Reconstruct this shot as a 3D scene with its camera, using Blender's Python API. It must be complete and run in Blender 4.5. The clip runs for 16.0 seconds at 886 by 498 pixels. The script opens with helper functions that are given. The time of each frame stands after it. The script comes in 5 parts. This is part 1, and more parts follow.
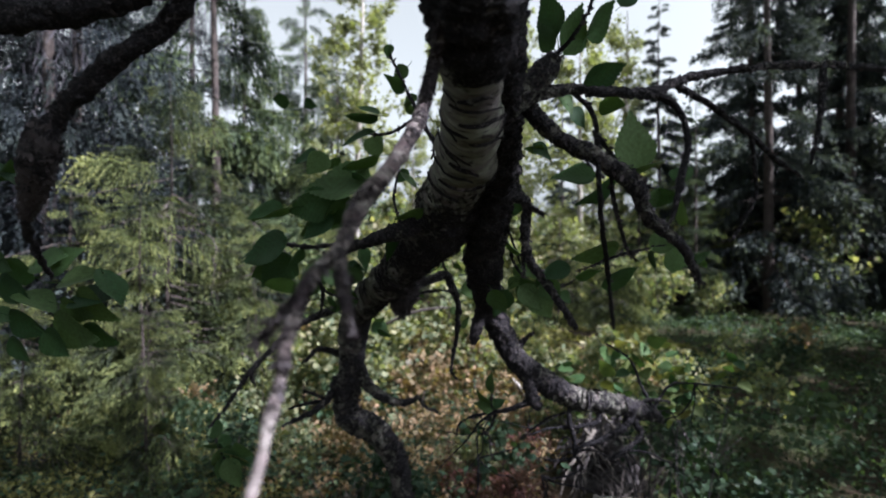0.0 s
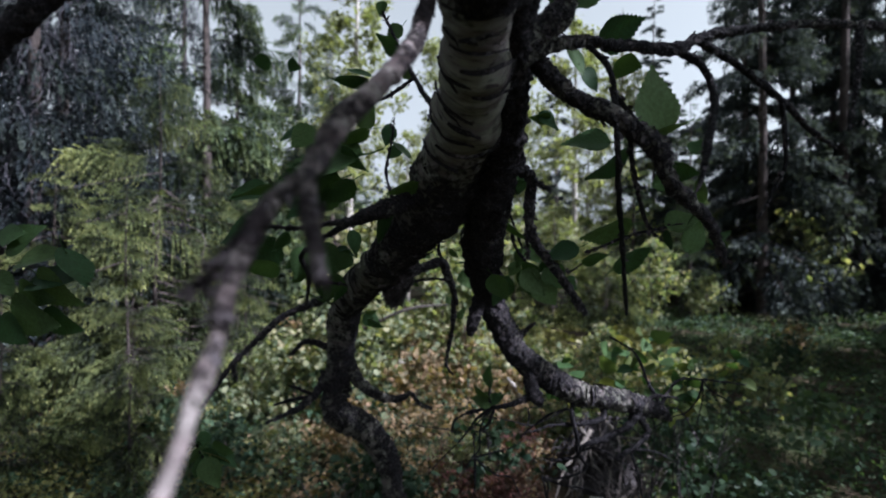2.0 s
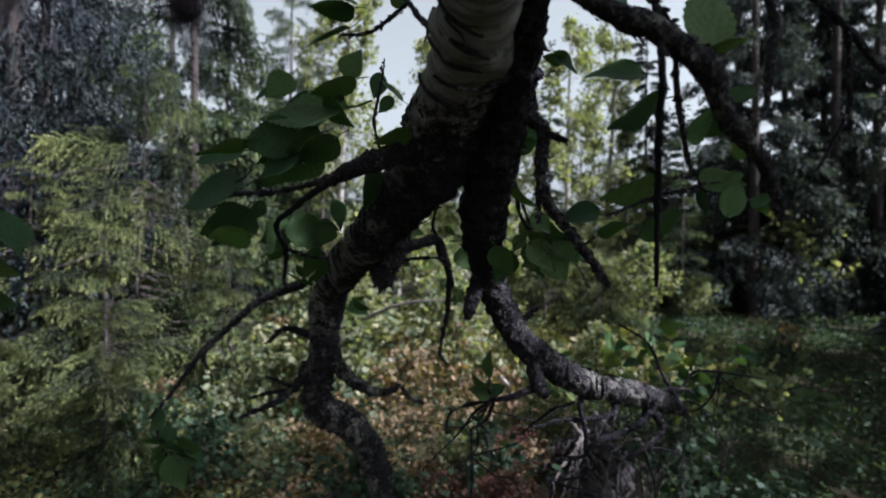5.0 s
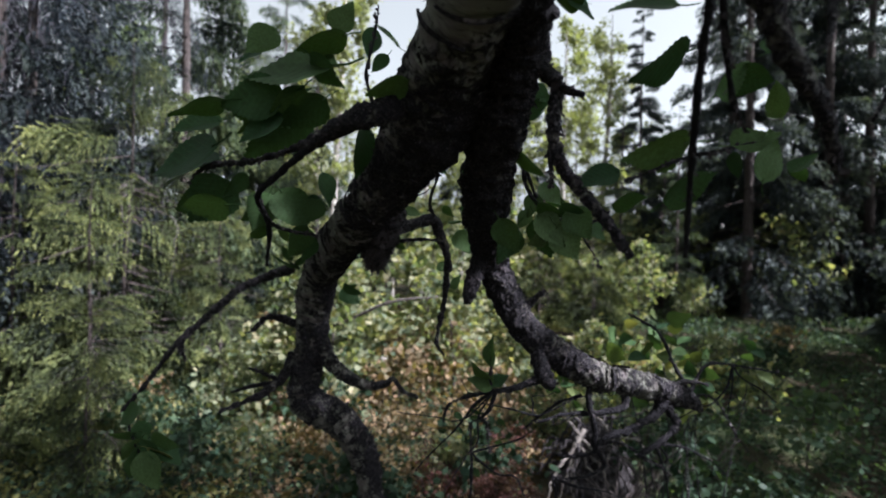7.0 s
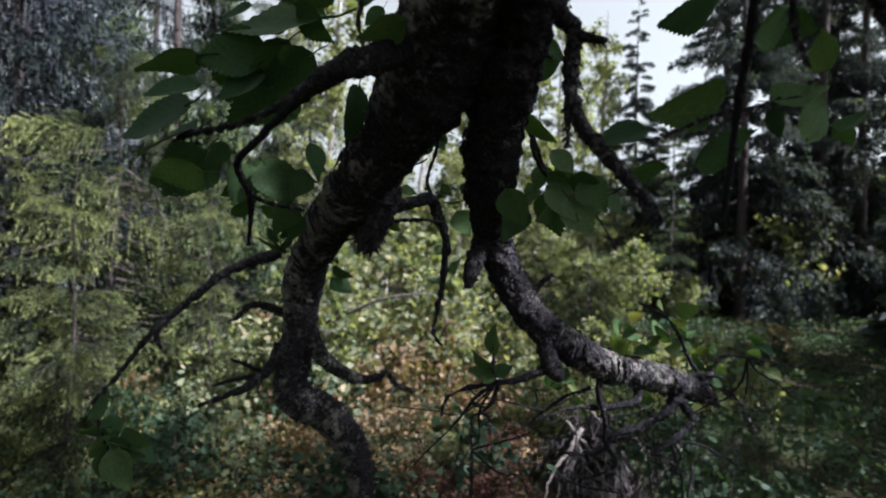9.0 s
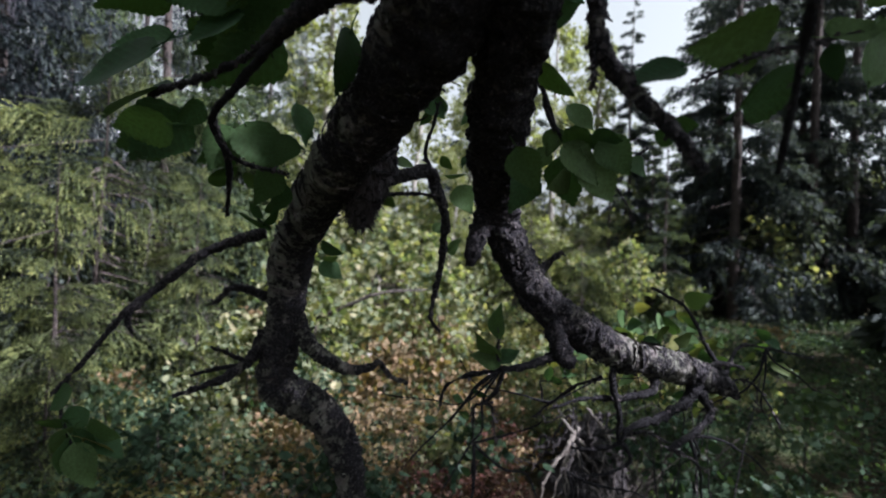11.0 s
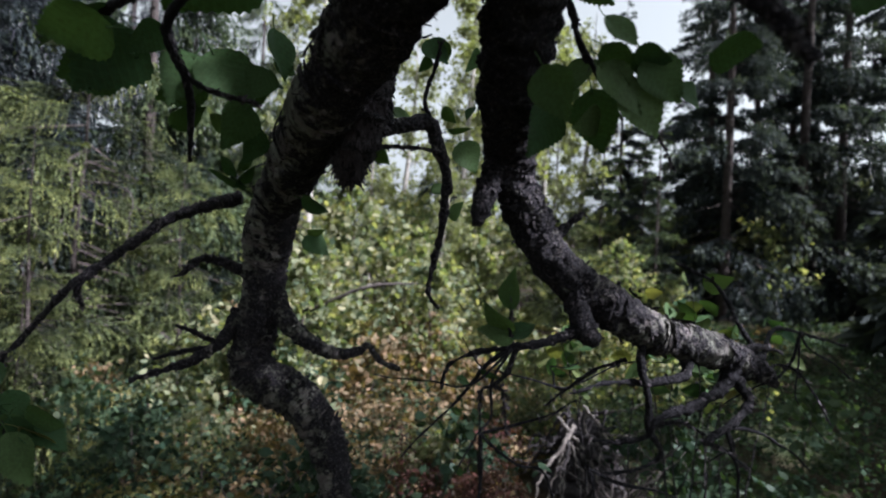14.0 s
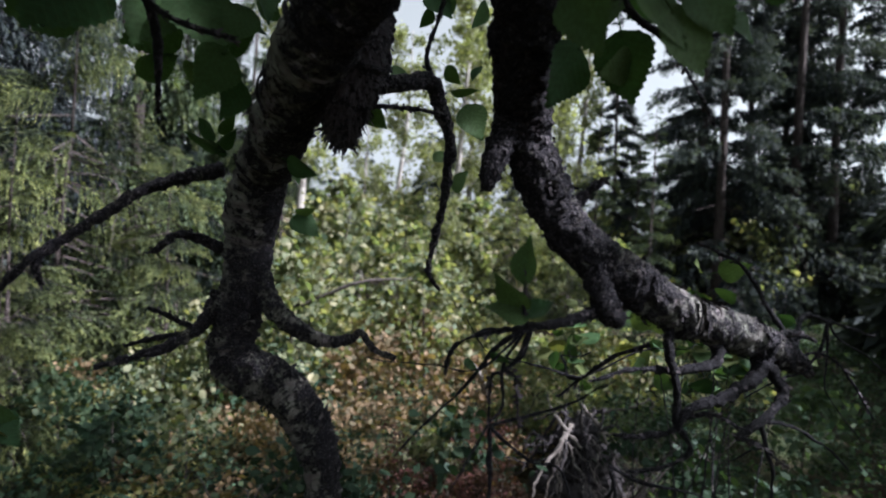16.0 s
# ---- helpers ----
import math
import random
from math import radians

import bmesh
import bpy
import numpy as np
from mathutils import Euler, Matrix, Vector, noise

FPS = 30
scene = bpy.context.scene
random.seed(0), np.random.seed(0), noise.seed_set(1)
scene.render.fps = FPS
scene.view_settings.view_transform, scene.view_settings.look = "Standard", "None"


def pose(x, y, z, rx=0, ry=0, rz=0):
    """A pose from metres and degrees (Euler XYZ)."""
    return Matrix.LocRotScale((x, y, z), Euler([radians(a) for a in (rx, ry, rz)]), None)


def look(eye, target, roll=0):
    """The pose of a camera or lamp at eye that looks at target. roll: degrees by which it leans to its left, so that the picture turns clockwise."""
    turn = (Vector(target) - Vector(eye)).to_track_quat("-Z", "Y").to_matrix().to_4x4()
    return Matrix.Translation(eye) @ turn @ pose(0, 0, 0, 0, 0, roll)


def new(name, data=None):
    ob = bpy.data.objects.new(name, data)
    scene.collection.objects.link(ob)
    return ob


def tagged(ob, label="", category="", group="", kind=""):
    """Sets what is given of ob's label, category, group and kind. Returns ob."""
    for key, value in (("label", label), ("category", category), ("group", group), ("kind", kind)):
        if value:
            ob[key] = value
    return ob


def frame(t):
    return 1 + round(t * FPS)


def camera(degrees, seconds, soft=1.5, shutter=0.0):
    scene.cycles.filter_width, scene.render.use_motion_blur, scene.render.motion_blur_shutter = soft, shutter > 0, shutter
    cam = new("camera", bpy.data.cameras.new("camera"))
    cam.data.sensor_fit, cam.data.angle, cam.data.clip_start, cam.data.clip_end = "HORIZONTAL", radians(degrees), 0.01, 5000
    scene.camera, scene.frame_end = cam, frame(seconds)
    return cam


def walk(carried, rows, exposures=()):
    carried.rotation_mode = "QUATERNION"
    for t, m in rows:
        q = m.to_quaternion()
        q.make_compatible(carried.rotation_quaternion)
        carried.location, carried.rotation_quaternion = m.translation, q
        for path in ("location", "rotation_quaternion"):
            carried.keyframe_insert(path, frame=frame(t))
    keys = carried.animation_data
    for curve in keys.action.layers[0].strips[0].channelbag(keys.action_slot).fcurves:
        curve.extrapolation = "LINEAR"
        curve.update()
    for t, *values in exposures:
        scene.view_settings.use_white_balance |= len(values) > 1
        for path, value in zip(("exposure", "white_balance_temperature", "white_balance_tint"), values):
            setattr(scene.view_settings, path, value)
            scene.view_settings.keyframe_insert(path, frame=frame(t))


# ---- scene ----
# One slow forward and downward glide of half a metre past a crooked mountain birch.
cam = camera(83.2, 16.0, soft=1.9)
cam.data.dof.use_dof = True          # focused on the fork of the birch
cam.data.dof.focus_distance, cam.data.dof.aperture_fstop = 0.64, 5.0
METRES, EYE, TILT, LEAN, TURN = 0.55, 1.2, 0.0, 0.0, 0.0
ROWS = [
    (0.0, 0.0, 0.0, 0.0, 0.0, 0.0, -0.0),
    (0.5, -0.0009, 0.0287, -0.0146, -0.17, 0.06, -0.12),
    (1.0, -0.0026, 0.0573, -0.0278, -0.37, 0.08, -0.18),
    (1.5, -0.0039, 0.0857, -0.0401, -0.54, 0.08, -0.29),
    (2.0, -0.0059, 0.1127, -0.0534, -0.72, 0.1, -0.42),
    (2.5, -0.0071, 0.1418, -0.0673, -0.9, 0.11, -0.54),
    (3.0, -0.008, 0.1726, -0.08, -1.07, 0.13, -0.63),
    (3.5, -0.0096, 0.2004, -0.0934, -1.23, 0.18, -0.69),
    (4.0, -0.0107, 0.23, -0.1053, -1.39, 0.16, -0.79),
    (6.5, -0.0182, 0.3695, -0.1792, -2.25, 0.39, -1.3),
    (7.0, -0.0194, 0.3995, -0.1933, -2.42, 0.42, -1.39),
    (7.5, -0.0212, 0.4255, -0.2059, -2.61, 0.43, -1.44),
    (8.0, -0.0218, 0.4529, -0.2194, -2.77, 0.47, -1.54),
    (8.5, -0.0233, 0.4797, -0.2315, -2.94, 0.48, -1.63),
    (9.0, -0.0253, 0.5085, -0.2444, -3.14, 0.48, -1.71),
    (11.5, -0.034, 0.649, -0.3177, -4.17, 0.61, -2.31),
    (12.0, -0.0358, 0.6762, -0.3311, -4.37, 0.62, -2.41),
    (12.5, -0.0369, 0.7035, -0.344, -4.55, 0.63, -2.54),
    (13.0, -0.0375, 0.7311, -0.3573, -4.73, 0.65, -2.66),
    (13.5, -0.0386, 0.7581, -0.3699, -4.9, 0.65, -2.77),
    (14.0, -0.0403, 0.7868, -0.3836, -5.11, 0.66, -2.91),
    (14.5, -0.0414, 0.8135, -0.3975, -5.3, 0.7, -3.03),
    (15.0, -0.0418, 0.84, -0.4108, -5.48, 0.73, -3.13),
    (15.5, -0.0444, 0.8659, -0.4234, -5.71, 0.75, -3.22),
    (16.0, -0.0458, 0.8978, -0.4363, -5.92, 0.74, -3.35),
]
EXPOSURE, SKY, SUN = 1.98, 0.072, 5.0
walk(cam, [(t, pose(0, 0, EYE, TILT, LEAN, TURN) @ pose(METRES * x, METRES * y, METRES * z, 90 + pitch, roll, yaw)) for t, x, y, z, yaw, pitch, roll in ROWS],
     exposures=[(0, EXPOSURE + 0.07, 5620, 18), (2, EXPOSURE - 0.26, 5420, 18), (4, EXPOSURE - 0.37, 5440, 18), (7.3, EXPOSURE + 0.04, 5620, 18), (8.2, EXPOSURE - 0.12, 5620, 18), (9.2, EXPOSURE - 0.02, 5620, 18), (12.5, EXPOSURE - 0.08, 5620, 18), (16, EXPOSURE - 0.12, 5540, 18)])

# ---------------------------------------------------------------- daylight
SUN_AZIMUTH, SUN_HEIGHT = 112.0, 47.0   # degrees: clockwise from straight ahead, above the horizon
world = bpy.data.worlds.new("sky")
scene.world = world
world.use_nodes = True
wn = world.node_tree
sky = wn.nodes.new("ShaderNodeTexSky")
sky.sky_type = "NISHITA"
sky.sun_disc = False
sky.sun_elevation, sky.sun_rotation = radians(SUN_HEIGHT), radians(SUN_AZIMUTH)
sky.air_density, sky.dust_density, sky.ozone_density = 1.0, 5.0, 1.5
veil = wn.nodes.new("ShaderNodeHueSaturation")   # thin high cloud takes most of the blue away
veil.inputs["Saturation"].default_value = 0.0
wn.links.new(sky.outputs[0], veil.inputs["Color"])
haze = wn.nodes.new("ShaderNodeMix")   # a faint green-grey cast of the cloud
haze.data_type, haze.blend_type = "RGBA", "MULTIPLY"
haze.inputs[0].default_value, haze.inputs[7].default_value = 1.0, (0.96, 1.0, 0.905, 1.0)
wn.links.new(veil.outputs[0], haze.inputs[6])
wn.links.new(haze.outputs[2], wn.nodes["Background"].inputs["Color"])
wn.nodes["Background"].inputs["Strength"].default_value = SKY
sun = new("sun", bpy.data.lights.new("sun", "SUN"))
sun.data.energy, sun.data.angle, sun.data.color = SUN, radians(0.6), (1.0, 0.955, 0.88)
az, el = radians(SUN_AZIMUTH), radians(SUN_HEIGHT)
sun.matrix_world = look((0, 0, 30), (-math.sin(az) * math.cos(el), -math.cos(az) * math.cos(el), 30 - math.sin(el)))


# ---------------------------------------------------------------- materials
class Nodes:
    """A small wrapper that makes nodes and links them."""

    def __init__(self, name):
        self.mat = bpy.data.materials.new(name)
        self.mat.use_nodes = True
        self.tree = self.mat.node_tree
        self.tree.nodes.clear()

    def node(self, kind, **inputs):
        n = self.tree.nodes.new("ShaderNode" + kind)
        for key, value in inputs.items():
            socket = n.inputs[key.replace("_", " ")]
            if isinstance(value, bpy.types.NodeSocket):
                self.tree.links.new(value, socket)
            else:
                socket.default_value = value
        return n

    def noise(self, vector, scale, detail=4.0, rough=0.55, distort=0.0):
        return self.node("TexNoise", Vector=vector, Scale=scale, Detail=detail, Roughness=rough, Distortion=distort).outputs["Fac"]

    def ramp(self, fac, *stops):
        n = self.node("ValToRGB", Fac=fac)
        ramp = n.color_ramp
        while len(ramp.elements) < len(stops):
            ramp.elements.new(0.5)
        for e, (at, c) in zip(ramp.elements, stops):
            e.position, e.color = at, (*c, 1) if not isinstance(c, float) else (c, c, c, 1)
        return n.outputs["Color"]

    def mix(self, fac, a, b, blend="MIX"):
        n = self.tree.nodes.new("ShaderNodeMix")
        n.data_type, n.blend_type = "RGBA", blend
        for socket, value in ((n.inputs[0], fac), (n.inputs[6], a), (n.inputs[7], b)):
            if isinstance(value, bpy.types.NodeSocket):
                self.tree.links.new(value, socket)
            elif isinstance(value, tuple):
                socket.default_value = (*value, 1)
            else:
                socket.default_value = value
        return n.outputs[2]

    def math(self, op, a, b=0.0):
        n = self.tree.nodes.new("ShaderNodeMath")
        n.operation = op
        for socket, value in zip(n.inputs, (a, b)):
            if isinstance(value, bpy.types.NodeSocket):
                self.tree.links.new(value, socket)
            else:
                socket.default_value = value
        return n.outputs[0]

    def stretch(self, vector, x, y, z):
        n = self.node("Mapping", Vector=vector)
        n.inputs["Scale"].default_value = (x, y, z)
        return n.outputs[0]

    def coords(self, which="Object"):
        return self.node("TexCoord").outputs[which]

    def bump(self, height, strength, distance):
        return self.node("Bump", Height=height, Strength=strength, Distance=distance).outputs[0]

    def done(self, shader):
        out = self.tree.nodes.new("ShaderNodeOutputMaterial")
        self.tree.links.new(shader, out.inputs["Surface"])
        return self.mat


def bark_material(name, pale, tan, dark, specks=(0.16, 0.145, 0.15)):
    """Birch bark: pale paper with cross streaks, peeling to tan, and black furrowed crust where the 'crust' attribute is high."""
    n = Nodes(name)
    uv = n.coords("UV")
    ob = n.coords("Object")
    crust = n.tree.nodes.new("ShaderNodeAttribute")
    crust.attribute_name = "crust"
    streak = n.noise(n.stretch(uv, 40, 260, 1), 1.0, 5, 0.62, 0.3)
    broad = n.noise(n.stretch(uv, 22, 60, 1), 1.0, 4, 0.6, 0.6)
    blotch = n.noise(ob, 26, 5, 0.62, 0.4)
    grain = n.noise(ob, 210, 5, 0.7)
    paper = n.mix(n.ramp(broad, (0.38, 0.0), (0.66, 1.0)), pale, tan)
    paper = n.mix(n.ramp(streak, (0.55, 0.0), (0.66, 0.85)), paper, dark)
    crusty = n.mix(n.ramp(grain, (0.50, 0.0), (0.78, 1.0)), dark, tuple(0.4 * c + 0.016 for c in tan))
    fleck = n.noise(ob, 130, 4, 0.65)
    fac = n.math("ADD", n.math("MULTIPLY", n.math("SUBTRACT", blotch, 0.5), 1.7), crust.outputs["Fac"])
    fac = n.math("ADD", fac, n.math("MULTIPLY", n.math("SUBTRACT", fleck, 0.5), 1.6))
    fac = n.math("SUBTRACT", fac, n.math("MULTIPLY", n.math("SUBTRACT", broad, 0.42), 1.1))
    fac = n.ramp(fac, (0.36, 0.0), (0.62, 1.0))
    colour = n.mix(fac, paper, crusty)
    lichen = n.ramp(n.noise(ob, 430, 4, 0.7), (0.56, 0.0), (0.66, 0.75))
    colour = n.mix(lichen, colour, specks)
    height = n.math("ADD", n.math("MULTIPLY", n.math("ADD", grain, blotch), fac), n.math("MULTIPLY", streak, 0.5))
    b = n.node("BsdfPrincipled", Base_Color=colour, Roughness=0.8, Specular_IOR_Level=0.12, Normal=n.bump(height, 1.0, 0.010))
    return n.done(b.outputs[0])


def leaf_material(name, *tones, gloss=0.42, through_light=0.35, veins=False, shine=0.06):
    """Thin leaf: colour varies from leaf to leaf, light shines through."""
    n = Nodes(name)
    which = n.node("ObjectInfo").outputs["Random"] if veins else n.node("NewGeometry").outputs["Random Per Island"]
    if not veins:   # patches of like tone, and single leaves that differ
        patch = n.math("MULTIPLY", n.math("SUBTRACT", n.noise(n.coords("Object"), 2.6, 3, 0.6), 0.28), 1.3)
        which = n.math("ADD", n.math("MULTIPLY", which, 0.45), n.math("MULTIPLY", patch, 0.75))
    stops = [(i / max(1, len(tones) - 1), t) for i, t in enumerate(tones)]
    colour = n.ramp(which, *stops)
    spots = n.noise(n.coords("Object"), 9 if not veins else 14, 4, 0.6)
    colour = n.mix(n.ramp(spots, (0.35, 0.45), (0.65, 0.0)), colour, (0.02, 0.025, 0.008))
    extra = {}
    if veins:
        uv = n.coords("UV")
        wave = n.tree.nodes.new("ShaderNodeTexWave")
        wave.wave_type, wave.bands_direction = "BANDS", "Y"
        n.tree.links.new(uv, wave.inputs["Vector"])
        wave.inputs["Scale"].default_value = 2.6
        wave.inputs["Distortion"].default_value = 0.6
        fine = n.noise(uv, 26, 3)
        extra["Normal"] = n.bump(n.math("ADD", wave.outputs["Fac"], fine), 0.15, 0.0006)
        colour = n.mix(n.ramp(wave.outputs["Fac"], (0.9, 0.0), (1.0, 0.05)), colour, tuple(min(1, 2.0 * c) for c in tones[-1]))
    b = n.node("BsdfPrincipled", Base_Color=colour, Roughness=gloss, Specular_IOR_Level=0.06 if veins else shine, **extra)
    glow = n.node("BsdfTranslucent", Color=n.mix(1.0, colour, (1.5, 1.6, 0.6), "MULTIPLY"))
    m = n.node("MixShader", Fac=through_light)
    n.tree.links.new(b.outputs[0], m.inputs[1])
    n.tree.links.new(glow.outputs[0], m.inputs[2])
    return n.done(m.outputs[0])


def needle_material(name, inner, middle, tip, through_light=0.2):
    """Spruce needles: old growth inside, darkened further for shade, fresh pale growth at the shoots' ends, by the
    'tone' attribute.
    """
    n = Nodes(name)
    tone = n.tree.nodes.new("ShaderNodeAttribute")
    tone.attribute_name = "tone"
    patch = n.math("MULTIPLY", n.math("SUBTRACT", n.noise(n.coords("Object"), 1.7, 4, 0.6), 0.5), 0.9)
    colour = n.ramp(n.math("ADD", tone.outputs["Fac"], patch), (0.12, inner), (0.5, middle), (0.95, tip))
    b = n.node("BsdfPrincipled", Base_Color=colour, Roughness=0.7, Specular_IOR_Level=0.12)
    glow = n.node("BsdfTranslucent", Color=n.mix(1.0, colour, (1.4, 1.5, 0.7), "MULTIPLY"))
    m = n.node("MixShader", Fac=through_light)
    n.tree.links.new(b.outputs[0], m.inputs[1])
    n.tree.links.new(glow.outputs[0], m.inputs[2])
    return n.done(m.outputs[0])


def wood_material(name, light, dark, scale=60, rough=0.75, bump=0.004):
    n = Nodes(name)
    ob = n.coords("Object")
    uv = n.coords("UV")
    a = n.noise(n.stretch(uv, 160, 14, 1), 1.0, 5, 0.6)
    c = n.noise(ob, scale * 0.35, 4, 0.6, 0.5)
    colour = n.mix(n.ramp(n.math("ADD", n.math("MULTIPLY", a, 0.5), n.math("MULTIPLY", c, 0.5)), (0.36, 0.0), (0.64, 1.0)), dark, light)
    b = n.node("BsdfPrincipled", Base_Color=colour, Roughness=rough, Specular_IOR_Level=0.15, Normal=n.bump(n.math("ADD", a, c), 0.8, bump))
    return n.done(b.outputs[0])


def ground_material():
    """Forest floor: moss, needle litter, dry leaves."""
    n = Nodes("forest_floor")
    ob = n.coords("Object")
    broad = n.noise(ob, 0.9, 5, 0.6, 0.4)
    mid = n.noise(ob, 7, 5, 0.65)
    fine = n.noise(ob, 60, 5, 0.7)
    moss = n.ramp(mid, (0.3, (0.012, 0.018, 0.008)), (0.55, (0.034, 0.044, 0.016)), (0.75, (0.075, 0.08, 0.024)))
    litter = n.ramp(fine, (0.3, (0.010, 0.008, 0.006)), (0.55, (0.036, 0.024, 0.015)), (0.75, (0.085, 0.055, 0.03)))
    colour = n.mix(n.ramp(broad, (0.42, 0.0), (0.6, 1.0)), litter, moss)
    b = n.node("BsdfPrincipled", Base_Color=colour, Roughness=0.9, Specular_IOR_Level=0.1, Normal=n.bump(n.math("ADD", fine, mid), 1.0, 0.03))
    return n.done(b.outputs[0])


BARK = bark_material("birch_bark", (0.160, 0.162, 0.132), (0.092, 0.077, 0.076), (0.0125, 0.0110, 0.0145), (0.125, 0.108, 0.115))
# dark twig bark, taken lower still for the shade under the canopy
SHADED_TWIG_BARK = bark_material("shaded_twig_bark", (0.045, 0.040, 0.041), (0.024, 0.020, 0.022), (0.009, 0.0080, 0.0105), (0.032, 0.029, 0.032))
FLAKE = wood_material("bark_flake", (0.060, 0.050, 0.053), (0.012, 0.010, 0.012), 120)
DEAD = bark_material("dead_bark", (0.19, 0.17, 0.16), (0.080, 0.057, 0.060), (0.017, 0.012, 0.015), (0.08, 0.064, 0.068))
GREY = wood_material("bleached_wood", (0.36, 0.33, 0.30), (0.13, 0.11, 0.10), 50)
OLD_WOOD = wood_material("old_stump_wood", (0.045, 0.039, 0.040), (0.013, 0.011, 0.012), 50, 0.85, 0.01)
ROOT_WOOD = wood_material("bleached_root", (0.145, 0.128, 0.112), (0.035, 0.029, 0.027), 60, 0.8, 0.006)
SPRUCE_BARK = wood_material("spruce_bark", (0.078, 0.062, 0.056), (0.022, 0.018, 0.018), 40, 0.9, 0.02)
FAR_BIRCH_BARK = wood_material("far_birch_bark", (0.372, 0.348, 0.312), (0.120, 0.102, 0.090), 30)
LEAF = leaf_material("birch_leaf", (0.020, 0.046, 0.024), (0.030, 0.064, 0.026), (0.042, 0.078, 0.030), (0.066, 0.104, 0.042), gloss=0.55, through_light=0.24, veins=True)
# yellow-green needles also carry the sunlight of the bright side in their colour
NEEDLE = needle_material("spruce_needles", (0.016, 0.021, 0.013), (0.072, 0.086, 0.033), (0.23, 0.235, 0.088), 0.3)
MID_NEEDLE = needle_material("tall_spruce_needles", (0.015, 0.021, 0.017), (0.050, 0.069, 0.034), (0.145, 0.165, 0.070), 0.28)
# needles and lichened twigs coloured dark for the shade at far left
SHADED_NEEDLE = needle_material("shaded_spruce_needles", (0.010, 0.013, 0.017), (0.020, 0.026, 0.027), (0.044, 0.053, 0.043), 0.14)
DARK_TWIG = wood_material("shaded_lichen_twig", (0.042, 0.039, 0.047), (0.012, 0.011, 0.014), 60)
# darker, bluer copy with the shade of the right-hand wood in its colour
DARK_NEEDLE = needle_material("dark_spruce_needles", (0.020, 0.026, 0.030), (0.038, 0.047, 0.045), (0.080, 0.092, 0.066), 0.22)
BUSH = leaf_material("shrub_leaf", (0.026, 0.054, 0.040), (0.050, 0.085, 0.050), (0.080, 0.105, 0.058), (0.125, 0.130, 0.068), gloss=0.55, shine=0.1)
AUTUMN = leaf_material("autumn_leaf", (0.055, 0.046, 0.038), (0.13, 0.105, 0.066), (0.24, 0.155, 0.10), (0.22, 0.165, 0.092), (0.13, 0.06, 0.052), gloss=0.6)
RUSSET = leaf_material("russet_leaf", (0.040, 0.016, 0.019), (0.082, 0.026, 0.028), (0.030, 0.020, 0.020), (0.085, 0.032, 0.03), (0.025, 0.030, 0.022), gloss=0.6)
# far leaf colour raised to carry the background's sunlight and haze
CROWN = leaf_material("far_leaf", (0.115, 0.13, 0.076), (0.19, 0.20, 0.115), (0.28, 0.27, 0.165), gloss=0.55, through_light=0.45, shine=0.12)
# moss yellow raised to hold the clearing's sunlight
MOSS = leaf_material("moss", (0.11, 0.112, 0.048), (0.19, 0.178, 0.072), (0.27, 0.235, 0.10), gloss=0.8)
# heath green lowered to hold the shade on the floor
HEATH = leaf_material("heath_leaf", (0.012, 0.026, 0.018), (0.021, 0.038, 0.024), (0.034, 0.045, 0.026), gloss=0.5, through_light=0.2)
DEADWOOD = wood_material("dead_stem", (0.096, 0.080, 0.076), (0.032, 0.026, 0.024), 60)
# yellowing leaves, brightened further to stand in for sunlight behind the birch
SUNNY_LEAF = leaf_material("sunlit_yellowing_leaf", (0.034, 0.062, 0.049), (0.096, 0.124, 0.080), (0.19, 0.20, 0.12), (0.30, 0.265, 0.165), (0.42, 0.33, 0.215), gloss=0.55, through_light=0.45, shine=0.1)
FLOOR = ground_material()


# ---------------------------------------------------------------- mesh helpers
def mesh_from(name, verts, faces, material=None, uv=None, crust=None, smooth=False, tone=None):
    """A mesh from arrays; faces is an (n, 3) or (n, 4) array."""
    verts, faces = np.asarray(verts, np.float32), np.asarray(faces, np.int32)
    k = faces.shape[1]
    me = bpy.data.meshes.new(name)
    me.vertices.add(len(verts))
    me.vertices.foreach_set("co", verts.ravel())
    me.loops.add(faces.size)
    me.loops.foreach_set("vertex_index", faces.ravel())
    me.polygons.add(len(faces))
    me.polygons.foreach_set("loop_start", np.arange(0, faces.size, k, dtype=np.int32))
    if smooth:
        me.polygons.foreach_set("use_smooth", np.ones(len(faces), bool))
    if uv is not None:
        layer = me.uv_layers.new(name="UVMap")
        layer.data.foreach_set("uv", np.asarray(uv, np.float32)[faces.ravel()].ravel())
    if crust is not None:
        me.attributes.new("crust", "FLOAT", "POINT").data.foreach_set("value", np.asarray(crust, np.float32))
    if tone is not None:
        me.attributes.new("tone", "FLOAT", "POINT").data.foreach_set("value", np.asarray(tone, np.float32))
    if material:
        me.materials.append(material)
    me.update(calc_edges=True)
    return me


def part(name, me, parent, label=""):
    """A mesh object under a thing or under one of its parts."""
    ob = new(name, me)
    ob.parent = parent
    return tagged(ob, label) if label else ob


